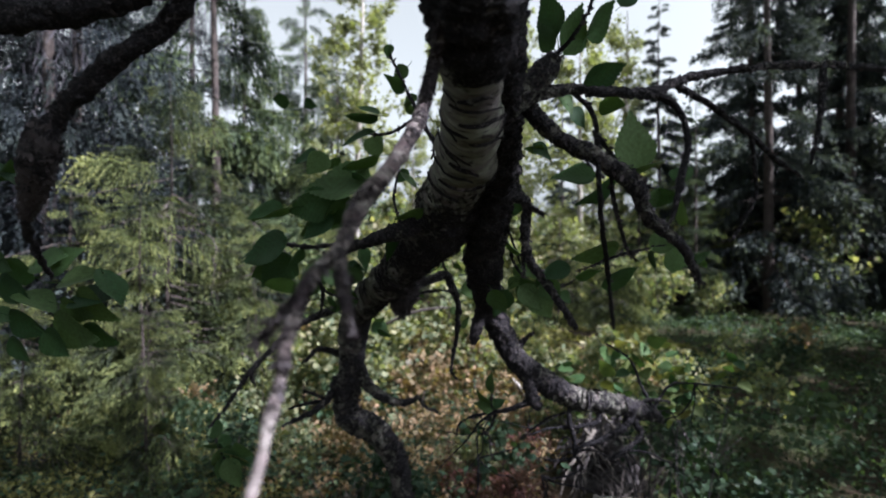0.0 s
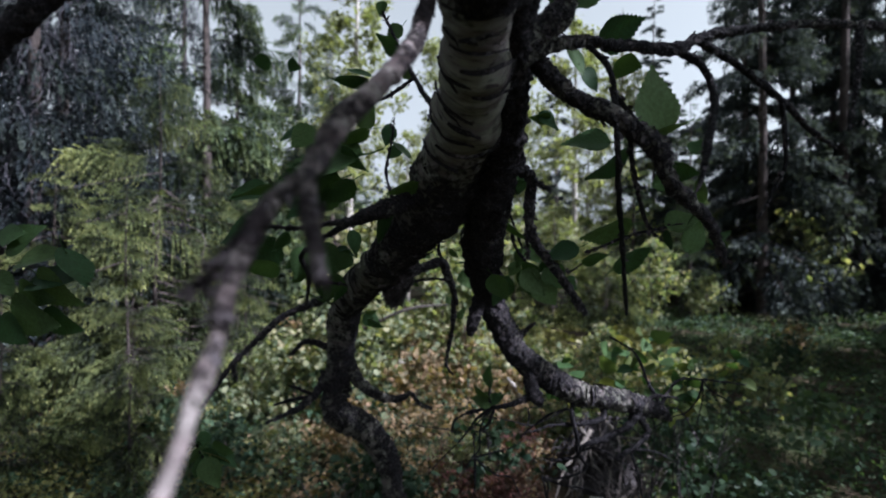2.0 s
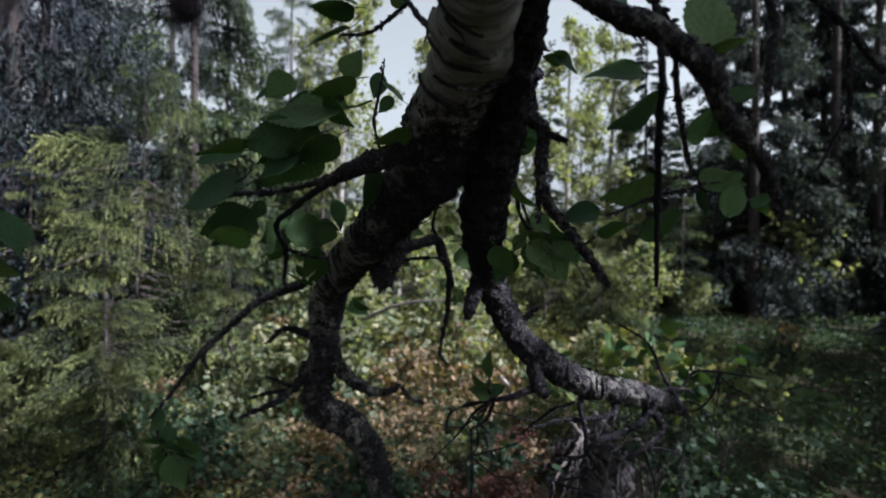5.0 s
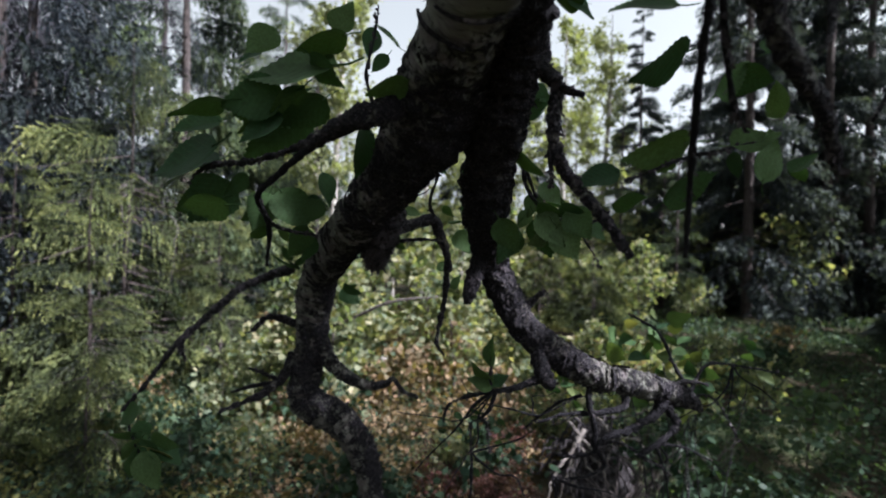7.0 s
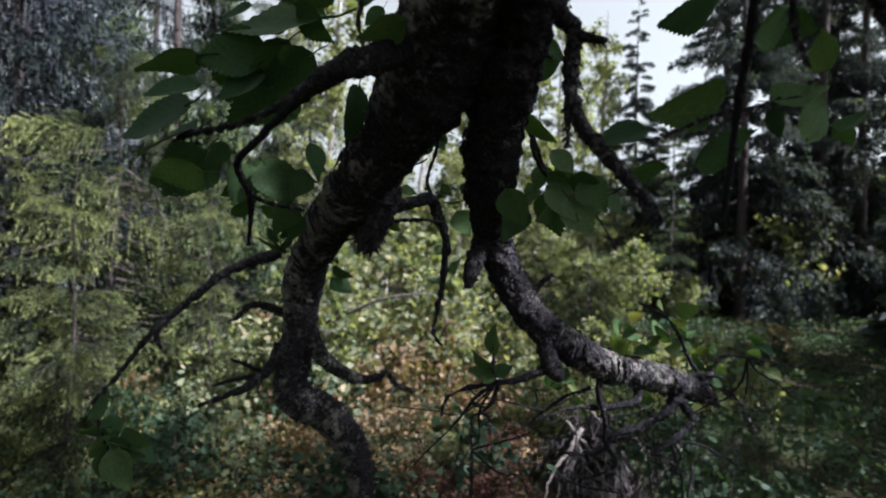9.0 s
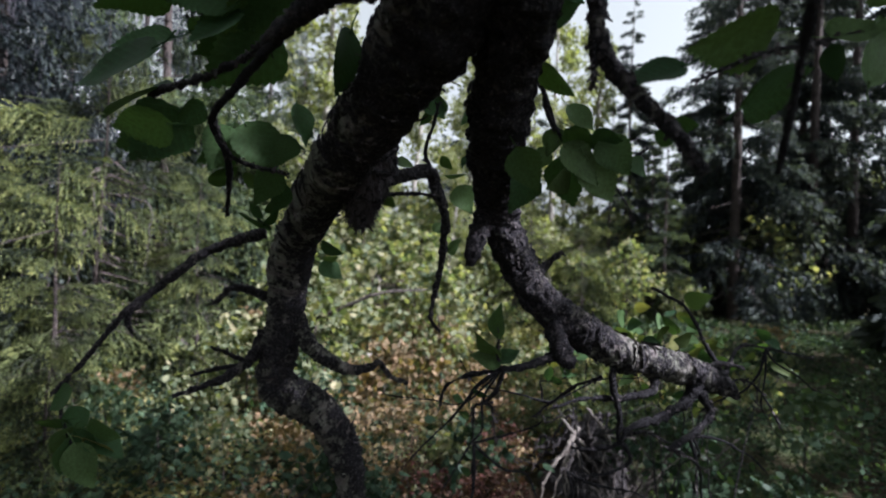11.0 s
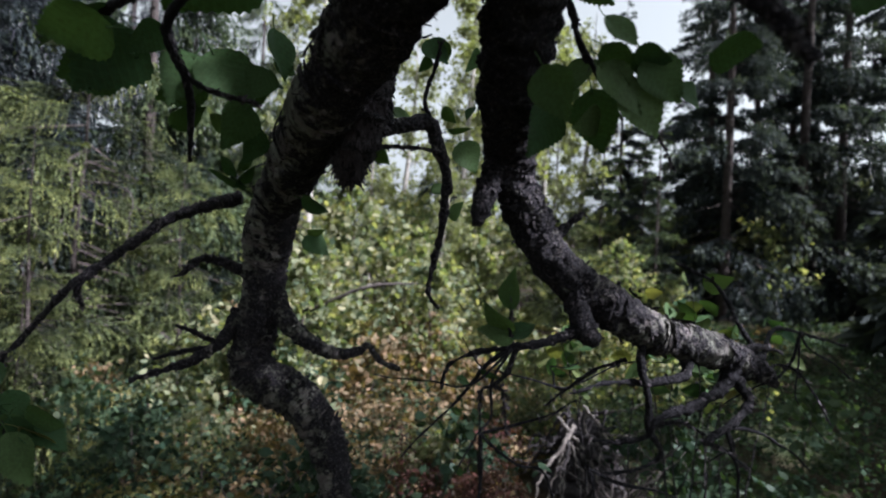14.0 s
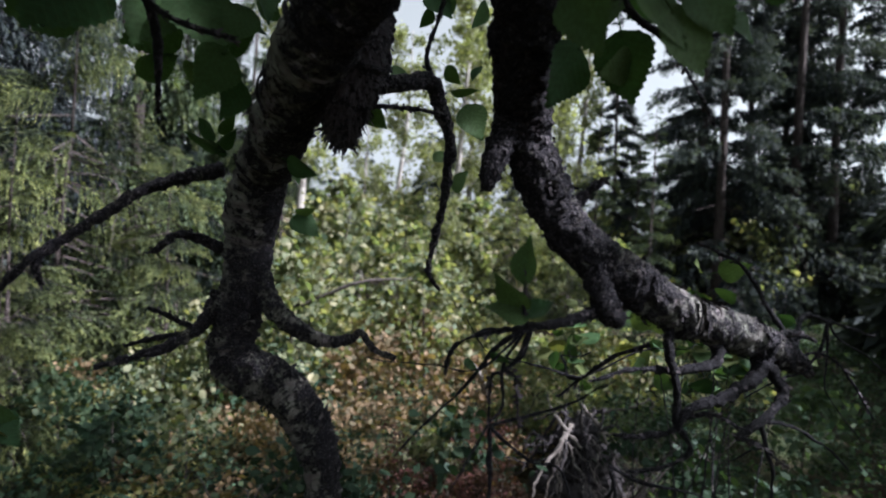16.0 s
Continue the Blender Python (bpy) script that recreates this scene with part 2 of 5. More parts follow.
def spline(points, step):
    """Catmull-Rom through rows of numbers, the first three a place, at about even steps."""
    p = np.asarray(points, float)
    p = np.vstack([2 * p[0] - p[1], p, 2 * p[-1] - p[-2]])
    out = []
    for i in range(1, len(p) - 2):
        n = max(2, int(np.linalg.norm(p[i + 1, :3] - p[i, :3]) / step))
        for s in np.arange(n) / n:
            a, b, c, d = p[i - 1], p[i], p[i + 1], p[i + 2]
            out.append(0.5 * (2 * b + (c - a) * s + (2 * a - 5 * b + 4 * c - d) * s * s + (3 * b - a - 3 * c + d) * s**3))
    out.append(p[-2])
    return np.array(out)


def frames_along(spine):
    """Tangent, side and up along a spine, without twist."""
    tangent = np.gradient(spine, axis=0)
    tangent /= np.linalg.norm(tangent, axis=1, keepdims=True) + 1e-9
    side = np.cross(tangent[0], (0.13, 0.9, 0.4))
    sides = []
    for t in tangent:
        side = side - t * (side @ t)
        side /= np.linalg.norm(side) + 1e-9
        sides.append(side)
    sides = np.array(sides)
    return tangent, sides, np.cross(tangent, sides)


def rough(p, scale, seed=0.0):
    return noise.noise((p[0] * scale + seed, p[1] * scale - seed, p[2] * scale + 2.7 * seed))


def tube(points, step, seg, lumps=0.12, wobble=0.0, seed=0.0, crag=0.0, side_crust=0.0):
    """A gnarled round branch from rows (x, y, z, radius, crust). Returns arrays for mesh_from."""
    rows = spline(points, step)
    spine, radius, crust = rows[:, :3].copy(), np.maximum(rows[:, 3], 0.0006), rows[:, 4]
    if wobble:
        for i in range(1, len(spine) - 1):
            spine[i] += [wobble * rough(spine[i], 55, seed + k * 7.3) for k in range(3)]
    tangent, side, up = frames_along(spine)
    run = np.concatenate([[0], np.cumsum(np.linalg.norm(np.diff(spine, axis=0), axis=1))])
    angle = np.arange(seg) / seg * 2 * math.pi
    verts, uv, cr = [], [], []
    for i in range(len(spine)):
        for a in angle:
            way = side[i] * math.cos(a) + up[i] * math.sin(a)
            at = spine[i] + way * radius[i]
            k = 1 + lumps * rough(at, 0.35 / max(radius[i], 0.004), seed) + lumps * 0.6 * rough(at, 1.1 / max(radius[i], 0.004), seed + 3)
            k += crust[i] * lumps * 0.9 * rough(at, 2.6 / max(radius[i], 0.004), seed + 9)
            scab = max(0.0, crust[i] - 0.2) * (crag * rough(at, 95, seed + 5) + 0.7 * crag * rough(at, 230, seed + 1) + 0.45 * crag * max(0.0, rough(at, 48, seed)))
            verts.append(spine[i] + way * (radius[i] * k + scab))
            uv.append((a * radius[i], run[i]))
            # more crust towards +x, less on the other side
            cr.append(crust[i] + side_crust * way[0])
    n, faces = len(spine), []
    for i in range(n - 1):
        for j in range(seg):
            k = (j + 1) % seg
            faces.append((i * seg + j, i * seg + k, (i + 1) * seg + k, (i + 1) * seg + j))
    for ring in (0, n - 1):
        base = len(verts)
        verts.append(spine[ring] + tangent[ring] * (-0.3 if ring == 0 else 0.3) * radius[ring])
        uv.append((0, run[ring])), cr.append(crust[ring])
        for j in range(seg):
            k = (j + 1) % seg
            a, b = ring * seg + j, ring * seg + k
            faces.append((base, b, a, base) if ring == 0 else (base, a, b, base))
    return verts, faces, uv, cr


def tube_mesh(name, points, step, seg, material, **kw):
    verts, faces, uv, cr = tube(points, step, seg, **kw)
    quads = [f for f in faces if f[0] != f[3]]
    caps = [f[:3] for f in faces if f[0] == f[3]]
    tris = [(a, b, c) for a, b, c, d in quads] + [(a, c, d) for a, b, c, d in quads] + caps
    return mesh_from(name, verts, tris, material, uv, cr, smooth=True)


def joined_to(ob, owner):
    """Make ob a part of an owner that is turned and scaled, leaving ob where it is."""
    ob.parent = owner
    ob.matrix_parent_inverse = Matrix.LocRotScale(owner.location, owner.rotation_euler, owner.scale).inverted()
    return ob


def thing(name, at, label, category, group="", kind=""):
    ob = new(name)
    ob.empty_display_size = 0.1
    ob.location = at
    return tagged(ob, label, category, group, kind)


# ---------------------------------------------------------------- ground
def ground_height(x, y):
    near = 0.05 * noise.noise((x * 0.9, y * 0.9, 3.0)) + 0.03 * noise.noise((x * 2.6, y * 2.6, 8.0))
    hills = 0.25 * noise.noise((x * 0.12, y * 0.12, 5.0)) * min(1.0, max(0.0, (y - 2) / 8))
    return near + hills


def build_ground():
    near = np.linspace(-14, 14, 141)
    xs = np.concatenate([[-900, -300, -120, -60, -32, -20], near, [20, 32, 60, 120, 300, 900]])
    ys = np.concatenate([[-300, -80, -30, -12], np.linspace(-6, 24, 151), [30, 40, 60, 100, 200, 400, 900, 1500]])
    verts = [(x, y, ground_height(x, y)) for y in ys for x in xs]
    w = len(xs)
    faces = [(j * w + i, j * w + i + 1, (j + 1) * w + i + 1, (j + 1) * w + i) for j in range(len(ys) - 1) for i in range(w - 1)]
    tagged(new("ground", mesh_from("ground", verts, faces, FLOOR, smooth=True)),
           "mossy forest floor with needle litter and dry leaves", "ground", kind="structure")


build_ground()


# ---------------------------------------------------------------- the crooked birch
birch = thing("birch_tree", (-0.06, 1.3, 0.0), "crooked mountain birch with peeling crusted bark and dead limbs", "tree")
rng = random.Random(4)
SPINES = []


def under(ob, owner):
    """Keep a part's place in the world when its owner stands elsewhere."""
    ob.parent = owner
    ob.matrix_parent_inverse = Matrix.Translation(owner.location).inverted()
    return ob


def limb(name, points, owner=birch):
    big = max(p[3] for p in points)
    seg = 52 if big > 0.02 else 22 if big > 0.008 else 10
    step = 0.0032 if big > 0.02 else 0.0036 if big > 0.008 else 0.005
    dead = name in ("near_dead_branch", "dead_stub")
    me = tube_mesh(name, points, step, seg, DEAD if dead else SHADED_TWIG_BARK if name == "twig" else BARK, lumps=0.20 if big > 0.012 else 0.24, wobble=0.0 if big > 0.02 else 0.0012, seed=len(SPINES) * 1.7, crag=0.0055 if big > 0.02 else min(0.004, 0.4 * big), side_crust=0.22 if name == "trunk" else 0.0)
    ob = under(new(name, me), owner)
    SPINES.append((name, points))
    return ob


def flakes(name, points, count, size, seed, hang=0.0):
    """Curled scraps of bark and lichen that stand off a limb."""
    r = random.Random(seed)
    rows = spline(points, 0.004)
    tangent, side, up = frames_along(rows[:, :3])
    verts, faces = [], []
    weights = np.maximum(rows[:, 4] - 0.25, 0.03) * np.maximum(rows[:, 3], 0.003)
    picks = np.searchsorted(np.cumsum(weights) / weights.sum(), np.random.RandomState(seed).rand(count))
    for i in picks:
        i = min(i, len(rows) - 1)
        a = r.uniform(0, 2 * math.pi)
        out = Vector(side[i] * math.cos(a) + up[i] * math.sin(a))
        along = Vector(tangent[i])
        across = out.cross(along)
        turn = r.uniform(-1.2, 1.2)
        d = (along * math.cos(turn) + across * math.sin(turn)).normalized()
        if hang:
            d = (d * (1 - hang) + Vector((0, 0, -hang)) + out * 0.2).normalized()
        e = out.cross(d).normalized()
        p = Vector(rows[i, :3]) + out * rows[i, 3] * 0.97
        s = size * r.uniform(0.4, 1.7)
        w = s * (r.uniform(0.15, 0.45) if not hang else r.uniform(0.06, 0.14))
        base = len(verts)
        lift = r.uniform(0.05, 0.6)
        for k, (f, h) in enumerate(((0, 0), (0.5, 0.25), (1.0, 0.7))):
            q = p + d * s * f + out * s * h * lift
            ww = w * (1 - 0.45 * f)
            verts += [q - e * ww + out * 0.2 * ww, q + e * ww]
        faces += [(base, base + 1, base + 3, base + 2), (base + 2, base + 3, base + 5, base + 4)]
    me = mesh_from(name, [tuple(v) for v in verts], faces, FLAKE)
    return tagged(under(new(name, me), birch), "ragged dark bark scraps and lichen", kind="stuff")


def curls(name, points, count, seed):
    """Peeling paper bark: narrow bands that run part of the way round a limb and lift at one edge."""
    r = random.Random(seed)
    rows = spline(points, 0.004)
    tangent, side, up = frames_along(rows[:, :3])
    verts, faces, uv, cr = [], [], [], []
    for _ in range(count):
        i = r.randrange(2, len(rows) - 3)
        radius, a0, sweep = rows[i, 3], r.uniform(0, 6.28), r.uniform(0.5, 1.9)
        wide, lift, slant = r.uniform(0.0012, 0.0042), r.uniform(0.0006, 0.003), r.uniform(-0.012, 0.012)
        n = 8
        base = len(verts)
        for k in range(n + 1):
            s = k / n
            a = a0 + sweep * s
            out = side[i] * math.cos(a) + up[i] * math.sin(a)
            mid = rows[i, :3] + tangent[i] * slant * (s - 0.5)
            w = wide * (0.25 + math.sin(math.pi * s)) * 0.6
            end = 0.004 * max(0.0, s - 0.75) * 4
            verts += [tuple(mid + tangent[i] * w + out * (radius * 1.05 + end)), tuple(mid - tangent[i] * w + out * (radius * 1.07 + lift + end))]
            uv += [(a * radius, w), (a * radius, -w)]
            cr += [0.75, 0.95]
        faces += [(base + 2 * k, base + 2 * k + 1, base + 2 * k + 3, base + 2 * k + 2) for k in range(n)]
    me = mesh_from(name, verts, faces, BARK, uv, cr, smooth=True)
    return tagged(under(new(name, me), birch), "peeling bands of papery bark", kind="stuff")


def leaf_mesh(name, seed, wide, material):
    """A serrated, pointed birch leaf of unit length along +y, folded a little along its rib, with its stalk."""
    r = random.Random(seed)
    n, verts, uv = 24, [], []
    fold, curl, wave = r.uniform(0.10, 0.30), r.uniform(-0.20, 0.10), r.uniform(0.01, 0.03)
    broad = r.uniform(0.30, 0.40)
    for i in range(n + 1):
        s = i / n
        grow = min(1.0, s / broad)
        w = wide * 0.5 * (math.sin(0.5 * math.pi * grow) ** 0.55 if s < broad else max(0.0, 1 - ((s - broad) / (1 - broad)) ** 1.55) * (1 - 0.16 * (s - broad)))
        tooth = 0.020 * (1 if i % 2 else -0.7) * (0.18 < s < 0.97)
        for across in (-1, -0.5, 0, 0.5, 1):
            x = across * (w + tooth * abs(across) ** 3)
            y = s - 0.05 * abs(across) * (1 - s) * (s < broad) - (0.022 * abs(across) ** 3 if i % 2 == 0 else 0)
            z = abs(x) * fold + curl * s * s + wave * math.sin(8 * s + seed + 2 * across) * abs(across)
            verts.append((x, y, z))
            uv.append((x, y - abs(x) * 0.7))
    faces = []
    for i in range(n):
        for j in range(4):
            a = i * 5 + j
            faces += [(a, a + 1, a + 6), (a, a + 6, a + 5)]
    base = len(verts)
    for s, z in ((-0.34, 0.05), (-0.16, 0.0), (0.02, 0.004)):
        verts += [(-0.013, s, z), (0.013, s, z), (0, s, z + 0.02)]
        uv += [(0, s)] * 3
    for k in (0, 3):
        for a, b in ((0, 1), (1, 2), (2, 0)):
            faces += [(base + k + a, base + k + b, base + k + 3 + b), (base + k + a, base + k + 3 + b, base + k + 3 + a)]
    return mesh_from(name, verts, faces, material, uv, smooth=True)


YELLOW_LEAF = leaf_material("yellowing_birch_leaf", (0.055, 0.08, 0.032), (0.09, 0.11, 0.042), (0.16, 0.145, 0.055), gloss=0.5, through_light=0.3, veins=True)
YELLOW_MESHES = [leaf_mesh("leaf", k + 20, w, YELLOW_LEAF) for k, w in enumerate((0.86, 0.92, 0.80))]
LEAF_MESHES = [leaf_mesh("leaf", k, w, LEAF) for k, w in enumerate((0.86, 0.92, 0.80, 0.88, 0.95, 0.84))]


def leaf(root, tip, wide, s, owner=birch):
    """One leaf with its stalk's end at root and its point at tip, turned edge-on as wide falls; s: the share of the path from which it is seen best."""
    a, b = Vector(root), Vector(tip)
    y = (b - a).normalized()
    y = (y + Vector((0, rng.uniform(-0.2, 0.2), 0))).normalized()
    eye = (Vector((-0.025 * s, 0.494 * s, 1.2 - 0.24 * s)) - a).normalized()
    x = y.cross(eye).normalized()
    z = x.cross(y)
    turn = math.acos(min(1.0, wide / 0.92)) * rng.choice((-1, 1)) + rng.uniform(-0.15, 0.15)
    x, z = x * math.cos(turn) + z * math.sin(turn), z * math.cos(turn) - x * math.sin(turn)
    size = (b - a).length
    ob = new("leaf", rng.choice(LEAF_MESHES))
    ob.parent = owner
    ob.matrix_parent_inverse = Matrix.Translation(owner.location).inverted()
    m = Matrix((x, y, z)).transposed().to_4x4()
    ob.matrix_basis = Matrix.Translation(a) @ m @ Matrix.Diagonal((size, size, size, 1))
    return ob


limb("trunk", [(-0.06, 1.3, -0.05, 0.06, 0.7), (-0.085, 1.26, 0.3, 0.036, 0.6), (-0.098, 1.19, 0.629, 0.0239, 0.74), (-0.121, 1.19, 0.713, 0.0277, 0.74), (-0.168, 1.19, 0.773, 0.0306, 0.62), (-0.231, 1.2, 0.807, 0.0323, 0.74), (-0.220, 1.2, 0.923, 0.0292, 0.72), (-0.213, 1.19, 0.992, 0.0340, 0.68), (-0.194, 1.15, 1.056, 0.0340, 0.64), (-0.149, 1.05, 1.104, 0.0328, 0.64), (-0.111, 0.96, 1.134, 0.0315, 0.66), (-0.018, 0.8, 1.219, 0.0395, 0.92), (0.014, 0.7, 1.28, 0.0410, 0.72), (0.03, 0.58, 1.319, 0.0368, 0.15), (0.029, 0.48, 1.342, 0.0294, 0.1), (0.026, 0.43, 1.366, 0.0282, 0.47), (0.025, 0.38, 1.381, 0.0366, 1.07), (0.03, 0.24, 1.47, 0.036, 0.8), (0.04, 0, 1.58, 0.036, 0.4), (0, -0.5, 1.75, 0.03, 0.3)])
# crust drops near x 0.3: pale bark that also lifts the sunlit highlight
limb("limb", [(0.062, 0.5, 1.365, 0.0142, 1.05), (0.07, 0.57, 1.336, 0.0181, 1.05), (0.074, 0.67, 1.292, 0.025, 1.05), (0.069, 0.76, 1.235, 0.0301, 1), (0.07, 0.87, 1.162, 0.0296, 0.95), (0.089, 0.95, 1.098, 0.0238, 1.07), (0.105, 0.96, 1.058, 0.0238, 0.92), (0.129, 0.955, 1.005, 0.0229, 0.87), (0.155, 0.945, 0.974, 0.0225, 0.82), (0.201, 0.94, 0.945, 0.0225, 0.72), (0.244, 0.945, 0.92, 0.0216, 0.6), (0.295, 0.96, 0.907, 0.0191, 0.5), (0.354, 0.98, 0.892, 0.0189, 0.64), (0.411, 1, 0.872, 0.0149, 0.76), (0.443, 1, 0.853, 0.0044, 0.92)])
limb("broken_stub", [(0.078, 0.95, 1.097, 0.0132, 1.1), (0.067, 0.94, 1.062, 0.0118, 1.1), (0.058, 0.935, 1.035, 0.0086, 1.1), (0.055, 0.935, 1.021, 0.0041, 1.1)])
limb("shaggy_ridge", [(0.061, 0.42, 1.429, 0.0095, 1.1), (0.065, 0.46, 1.388, 0.012, 1.1), (0.066, 0.5, 1.356, 0.0136, 1.1)])
limb("broken_stub", [(0.07, 0.53, 1.348, 0.012, 0.6), (0.092, 0.525, 1.37, 0.0131, 0.6), (0.108, 0.52, 1.388, 0.0135, 0.6), (0.117, 0.515, 1.4, 0.0076, 0.6)])
limb("spur", [(0.144, 0.96, 1.015, 0.0082, 1.1), (0.158, 0.96, 1.027, 0.0049, 1.1), (0.166, 0.955, 1.035, 0.0033, 1.1), (0.172, 0.95, 1.04, 0.0019, 1.1)])
limb("burl", [(-0.073, 0.97, 1.213, 0.031, 1.1), (-0.072, 0.985, 1.165, 0.0336, 1.1), (-0.077, 0.995, 1.124, 0.0297, 1.1), (-0.083, 1.01, 1.091, 0.0208, 1.1), (-0.082, 1.02, 1.068, 0.0106, 1.1)])
limb("hook_branch", [(-0.07, 1, 1.123, 0.0125, 0.92), (-0.037, 1.01, 1.133, 0.0087, 0.92), (0.006, 1.03, 1.145, 0.0085, 0.92), (0.019, 1.035, 1.118, 0.0074, 0.92), (0.032, 1.035, 1.085, 0.0059, 0.92), (0.03, 1.04, 1.03, 0.0047, 0.92), (0.023, 1.05, 0.983, 0.0038, 0.92), (0.017, 1.06, 0.941, 0.0029, 0.92), (0.032, 1.06, 0.92, 0.0016, 0.92)])
limb("twig", [(-0.064, 1, 1.105, 0.0023, 1.1), (-0.03, 1.02, 1.113, 0.0024, 1.1), (0.013, 1.03, 1.113, 0.0021, 1.1)])
limb("twig", [(0.01, 1.03, 1.147, 0.0027, 1.1), (0, 1.03, 1.174, 0.0024, 1.1), (0.009, 1.02, 1.207, 0.0021, 1.1), (0.015, 1, 1.233, 0.0014, 1.1)])
limb("low_branch", [(-0.203, 1.19, 0.917, 0.0175, 0.72), (-0.182, 1.19, 0.88, 0.0145, 0.72), (-0.151, 1.19, 0.852, 0.0123, 0.72), (-0.112, 1.19, 0.835, 0.0097, 0.72), (-0.08, 1.19, 0.836, 0.007, 0.72), (-0.059, 1.19, 0.847, 0.0047, 0.72), (-0.042, 1.18, 0.827, 0.0042, 0.72), (-0.011, 1.17, 0.818, 0.003, 0.72)])
limb("dead_twig", [(0.092, 0.67, 1.307, 0.0091, 0.8), (0.104, 0.7, 1.276, 0.0079, 0.8), (0.12, 0.71, 1.262, 0.0069, 0.8), (0.116, 0.705, 1.212, 0.0073, 0.8), (0.124, 0.7, 1.18, 0.0062, 0.8), (0.143, 0.69, 1.153, 0.0056, 0.8), (0.161, 0.67, 1.121, 0.0049, 0.8), (0.176, 0.66, 1.093, 0.0033, 0.92)])
limb("twig", [(0.121, 0.71, 1.261, 0.0042, 1.1), (0.13, 0.7, 1.254, 0.0036, 1.1), (0.14, 0.69, 1.247, 0.0031, 1.1)])
limb("twig", [(0.115, 0.705, 1.207, 0.0031, 1.1), (0.112, 0.7, 1.185, 0.0026, 1.1), (0.113, 0.7, 1.163, 0.0013, 1.1)])
limb("knobby_branch", [(0.067, 0.55, 1.372, 0.0106, 0.7), (0.092, 0.555, 1.358, 0.0097, 0.7), (0.127, 0.545, 1.321, 0.0093, 0.7), (0.175, 0.53, 1.291, 0.0096, 0.7), (0.206, 0.53, 1.264, 0.009, 0.7), (0.222, 0.535, 1.234, 0.0073, 0.7), (0.27, 0.56, 1.201, 0.0057, 0.82), (0.298, 0.58, 1.159, 0.003, 0.82)])
limb("broken_spur", [(0.187, 0.53, 1.285, 0.0072, 0.4), (0.201, 0.527, 1.275, 0.0066, 0.4), (0.214, 0.527, 1.272, 0.0042, 0.52)])
limb("long_branch", [(0.064, 0.53, 1.354, 0.0102, 0.7), (0.088, 0.535, 1.363, 0.0085, 0.7), (0.114, 0.54, 1.37, 0.0067, 0.7), (0.141, 0.55, 1.376, 0.0056, 0.82), (0.2, 0.56, 1.375, 0.0054, 0.82), (0.245, 0.575, 1.381, 0.0059, 0.82), (0.27, 0.58, 1.394, 0.0053, 0.82), (0.344, 0.6, 1.415, 0.0044, 0.82), (0.468, 0.62, 1.429, 0.0042, 0.82), (0.568, 0.64, 1.429, 0.0036, 0.82), (0.722, 0.66, 1.417, 0.0019, 0.82)])
limb("twig", [(0.267, 0.58, 1.392, 0.0043, 0.92), (0.295, 0.585, 1.38, 0.0036, 0.92), (0.325, 0.59, 1.364, 0.0037, 0.92), (0.378, 0.6, 1.33, 0.0034, 0.92), (0.408, 0.61, 1.308, 0.0031, 0.92), (0.445, 0.62, 1.291, 0.0018, 0.92)])
limb("twig", [(0.245, 0.575, 1.378, 0.0042, 0.92), (0.267, 0.57, 1.362, 0.0039, 0.92), (0.275, 0.56, 1.324, 0.0035, 0.92), (0.258, 0.54, 1.28, 0.0043, 0.92), (0.242, 0.52, 1.242, 0.0026, 0.92), (0.229, 0.51, 1.223, 0.0014, 0.92)])
limb("twig", [(0.371, 0.6, 1.335, 0.0027, 0.92), (0.378, 0.605, 1.297, 0.0024, 0.92), (0.381, 0.61, 1.263, 0.0021, 0.92), (0.353, 0.61, 1.209, 0.0014, 0.92)])
limb("twig", [(0.473, 0.62, 1.427, 0.0046, 0.92), (0.454, 0.6, 1.364, 0.0034, 0.92), (0.428, 0.58, 1.299, 0.0016, 0.92)])
limb("twig", [(0.144, 0.55, 1.372, 0.0028, 0.92), (0.165, 0.545, 1.343, 0.0028, 0.92), (0.163, 0.52, 1.265, 0.0029, 0.92), (0.175, 0.55, 1.226, 0.0028, 0.92), (0.198, 0.6, 1.174, 0.0027, 0.92), (0.224, 0.655, 1.095, 0.0019, 0.92)])
limb("twig", [(0.179, 0.53, 1.289, 0.0027, 0.92), (0.184, 0.54, 1.256, 0.0024, 0.92), (0.204, 0.56, 1.207, 0.0019, 0.92), (0.221, 0.57, 1.186, 0.0013, 0.92)])
limb("twig", [(0.165, 0.545, 1.33, 0.0022, 0.92), (0.181, 0.54, 1.305, 0.0021, 0.92), (0.204, 0.54, 1.286, 0.0015, 0.92)])
limb("twig", [(0.102, 0.54, 1.372, 0.0028, 0.92), (0.112, 0.52, 1.395, 0.0024, 0.92), (0.128, 0.5, 1.41, 0.002, 0.92), (0.142, 0.48, 1.434, 0.0016, 0.92), (0.144, 0.46, 1.461, 0.0013, 0.92)])
limb("leafy_branch", [(-0.038, 0.71, 1.235, 0.013, 0.9), (-0.062, 0.7, 1.224, 0.0122, 0.9), (-0.089, 0.71, 1.217, 0.0093, 0.9), (-0.125, 0.745, 1.207, 0.0067, 0.9), (-0.164, 0.8, 1.208, 0.0031, 1.02), (-0.227, 0.86, 1.204, 0.0031, 1.02), (-0.323, 0.95, 1.209, 0.0031, 1.02), (-0.369, 1, 1.192, 0.0017, 1.02)])
limb("twig", [(-0.118, 0.74, 1.21, 0.005, 0.92), (-0.169, 0.8, 1.187, 0.004, 0.92), (-0.216, 0.85, 1.159, 0.004, 0.92), (-0.217, 0.9, 1.123, 0.0033, 0.92), (-0.233, 0.95, 1.07, 0.0016, 0.92)])
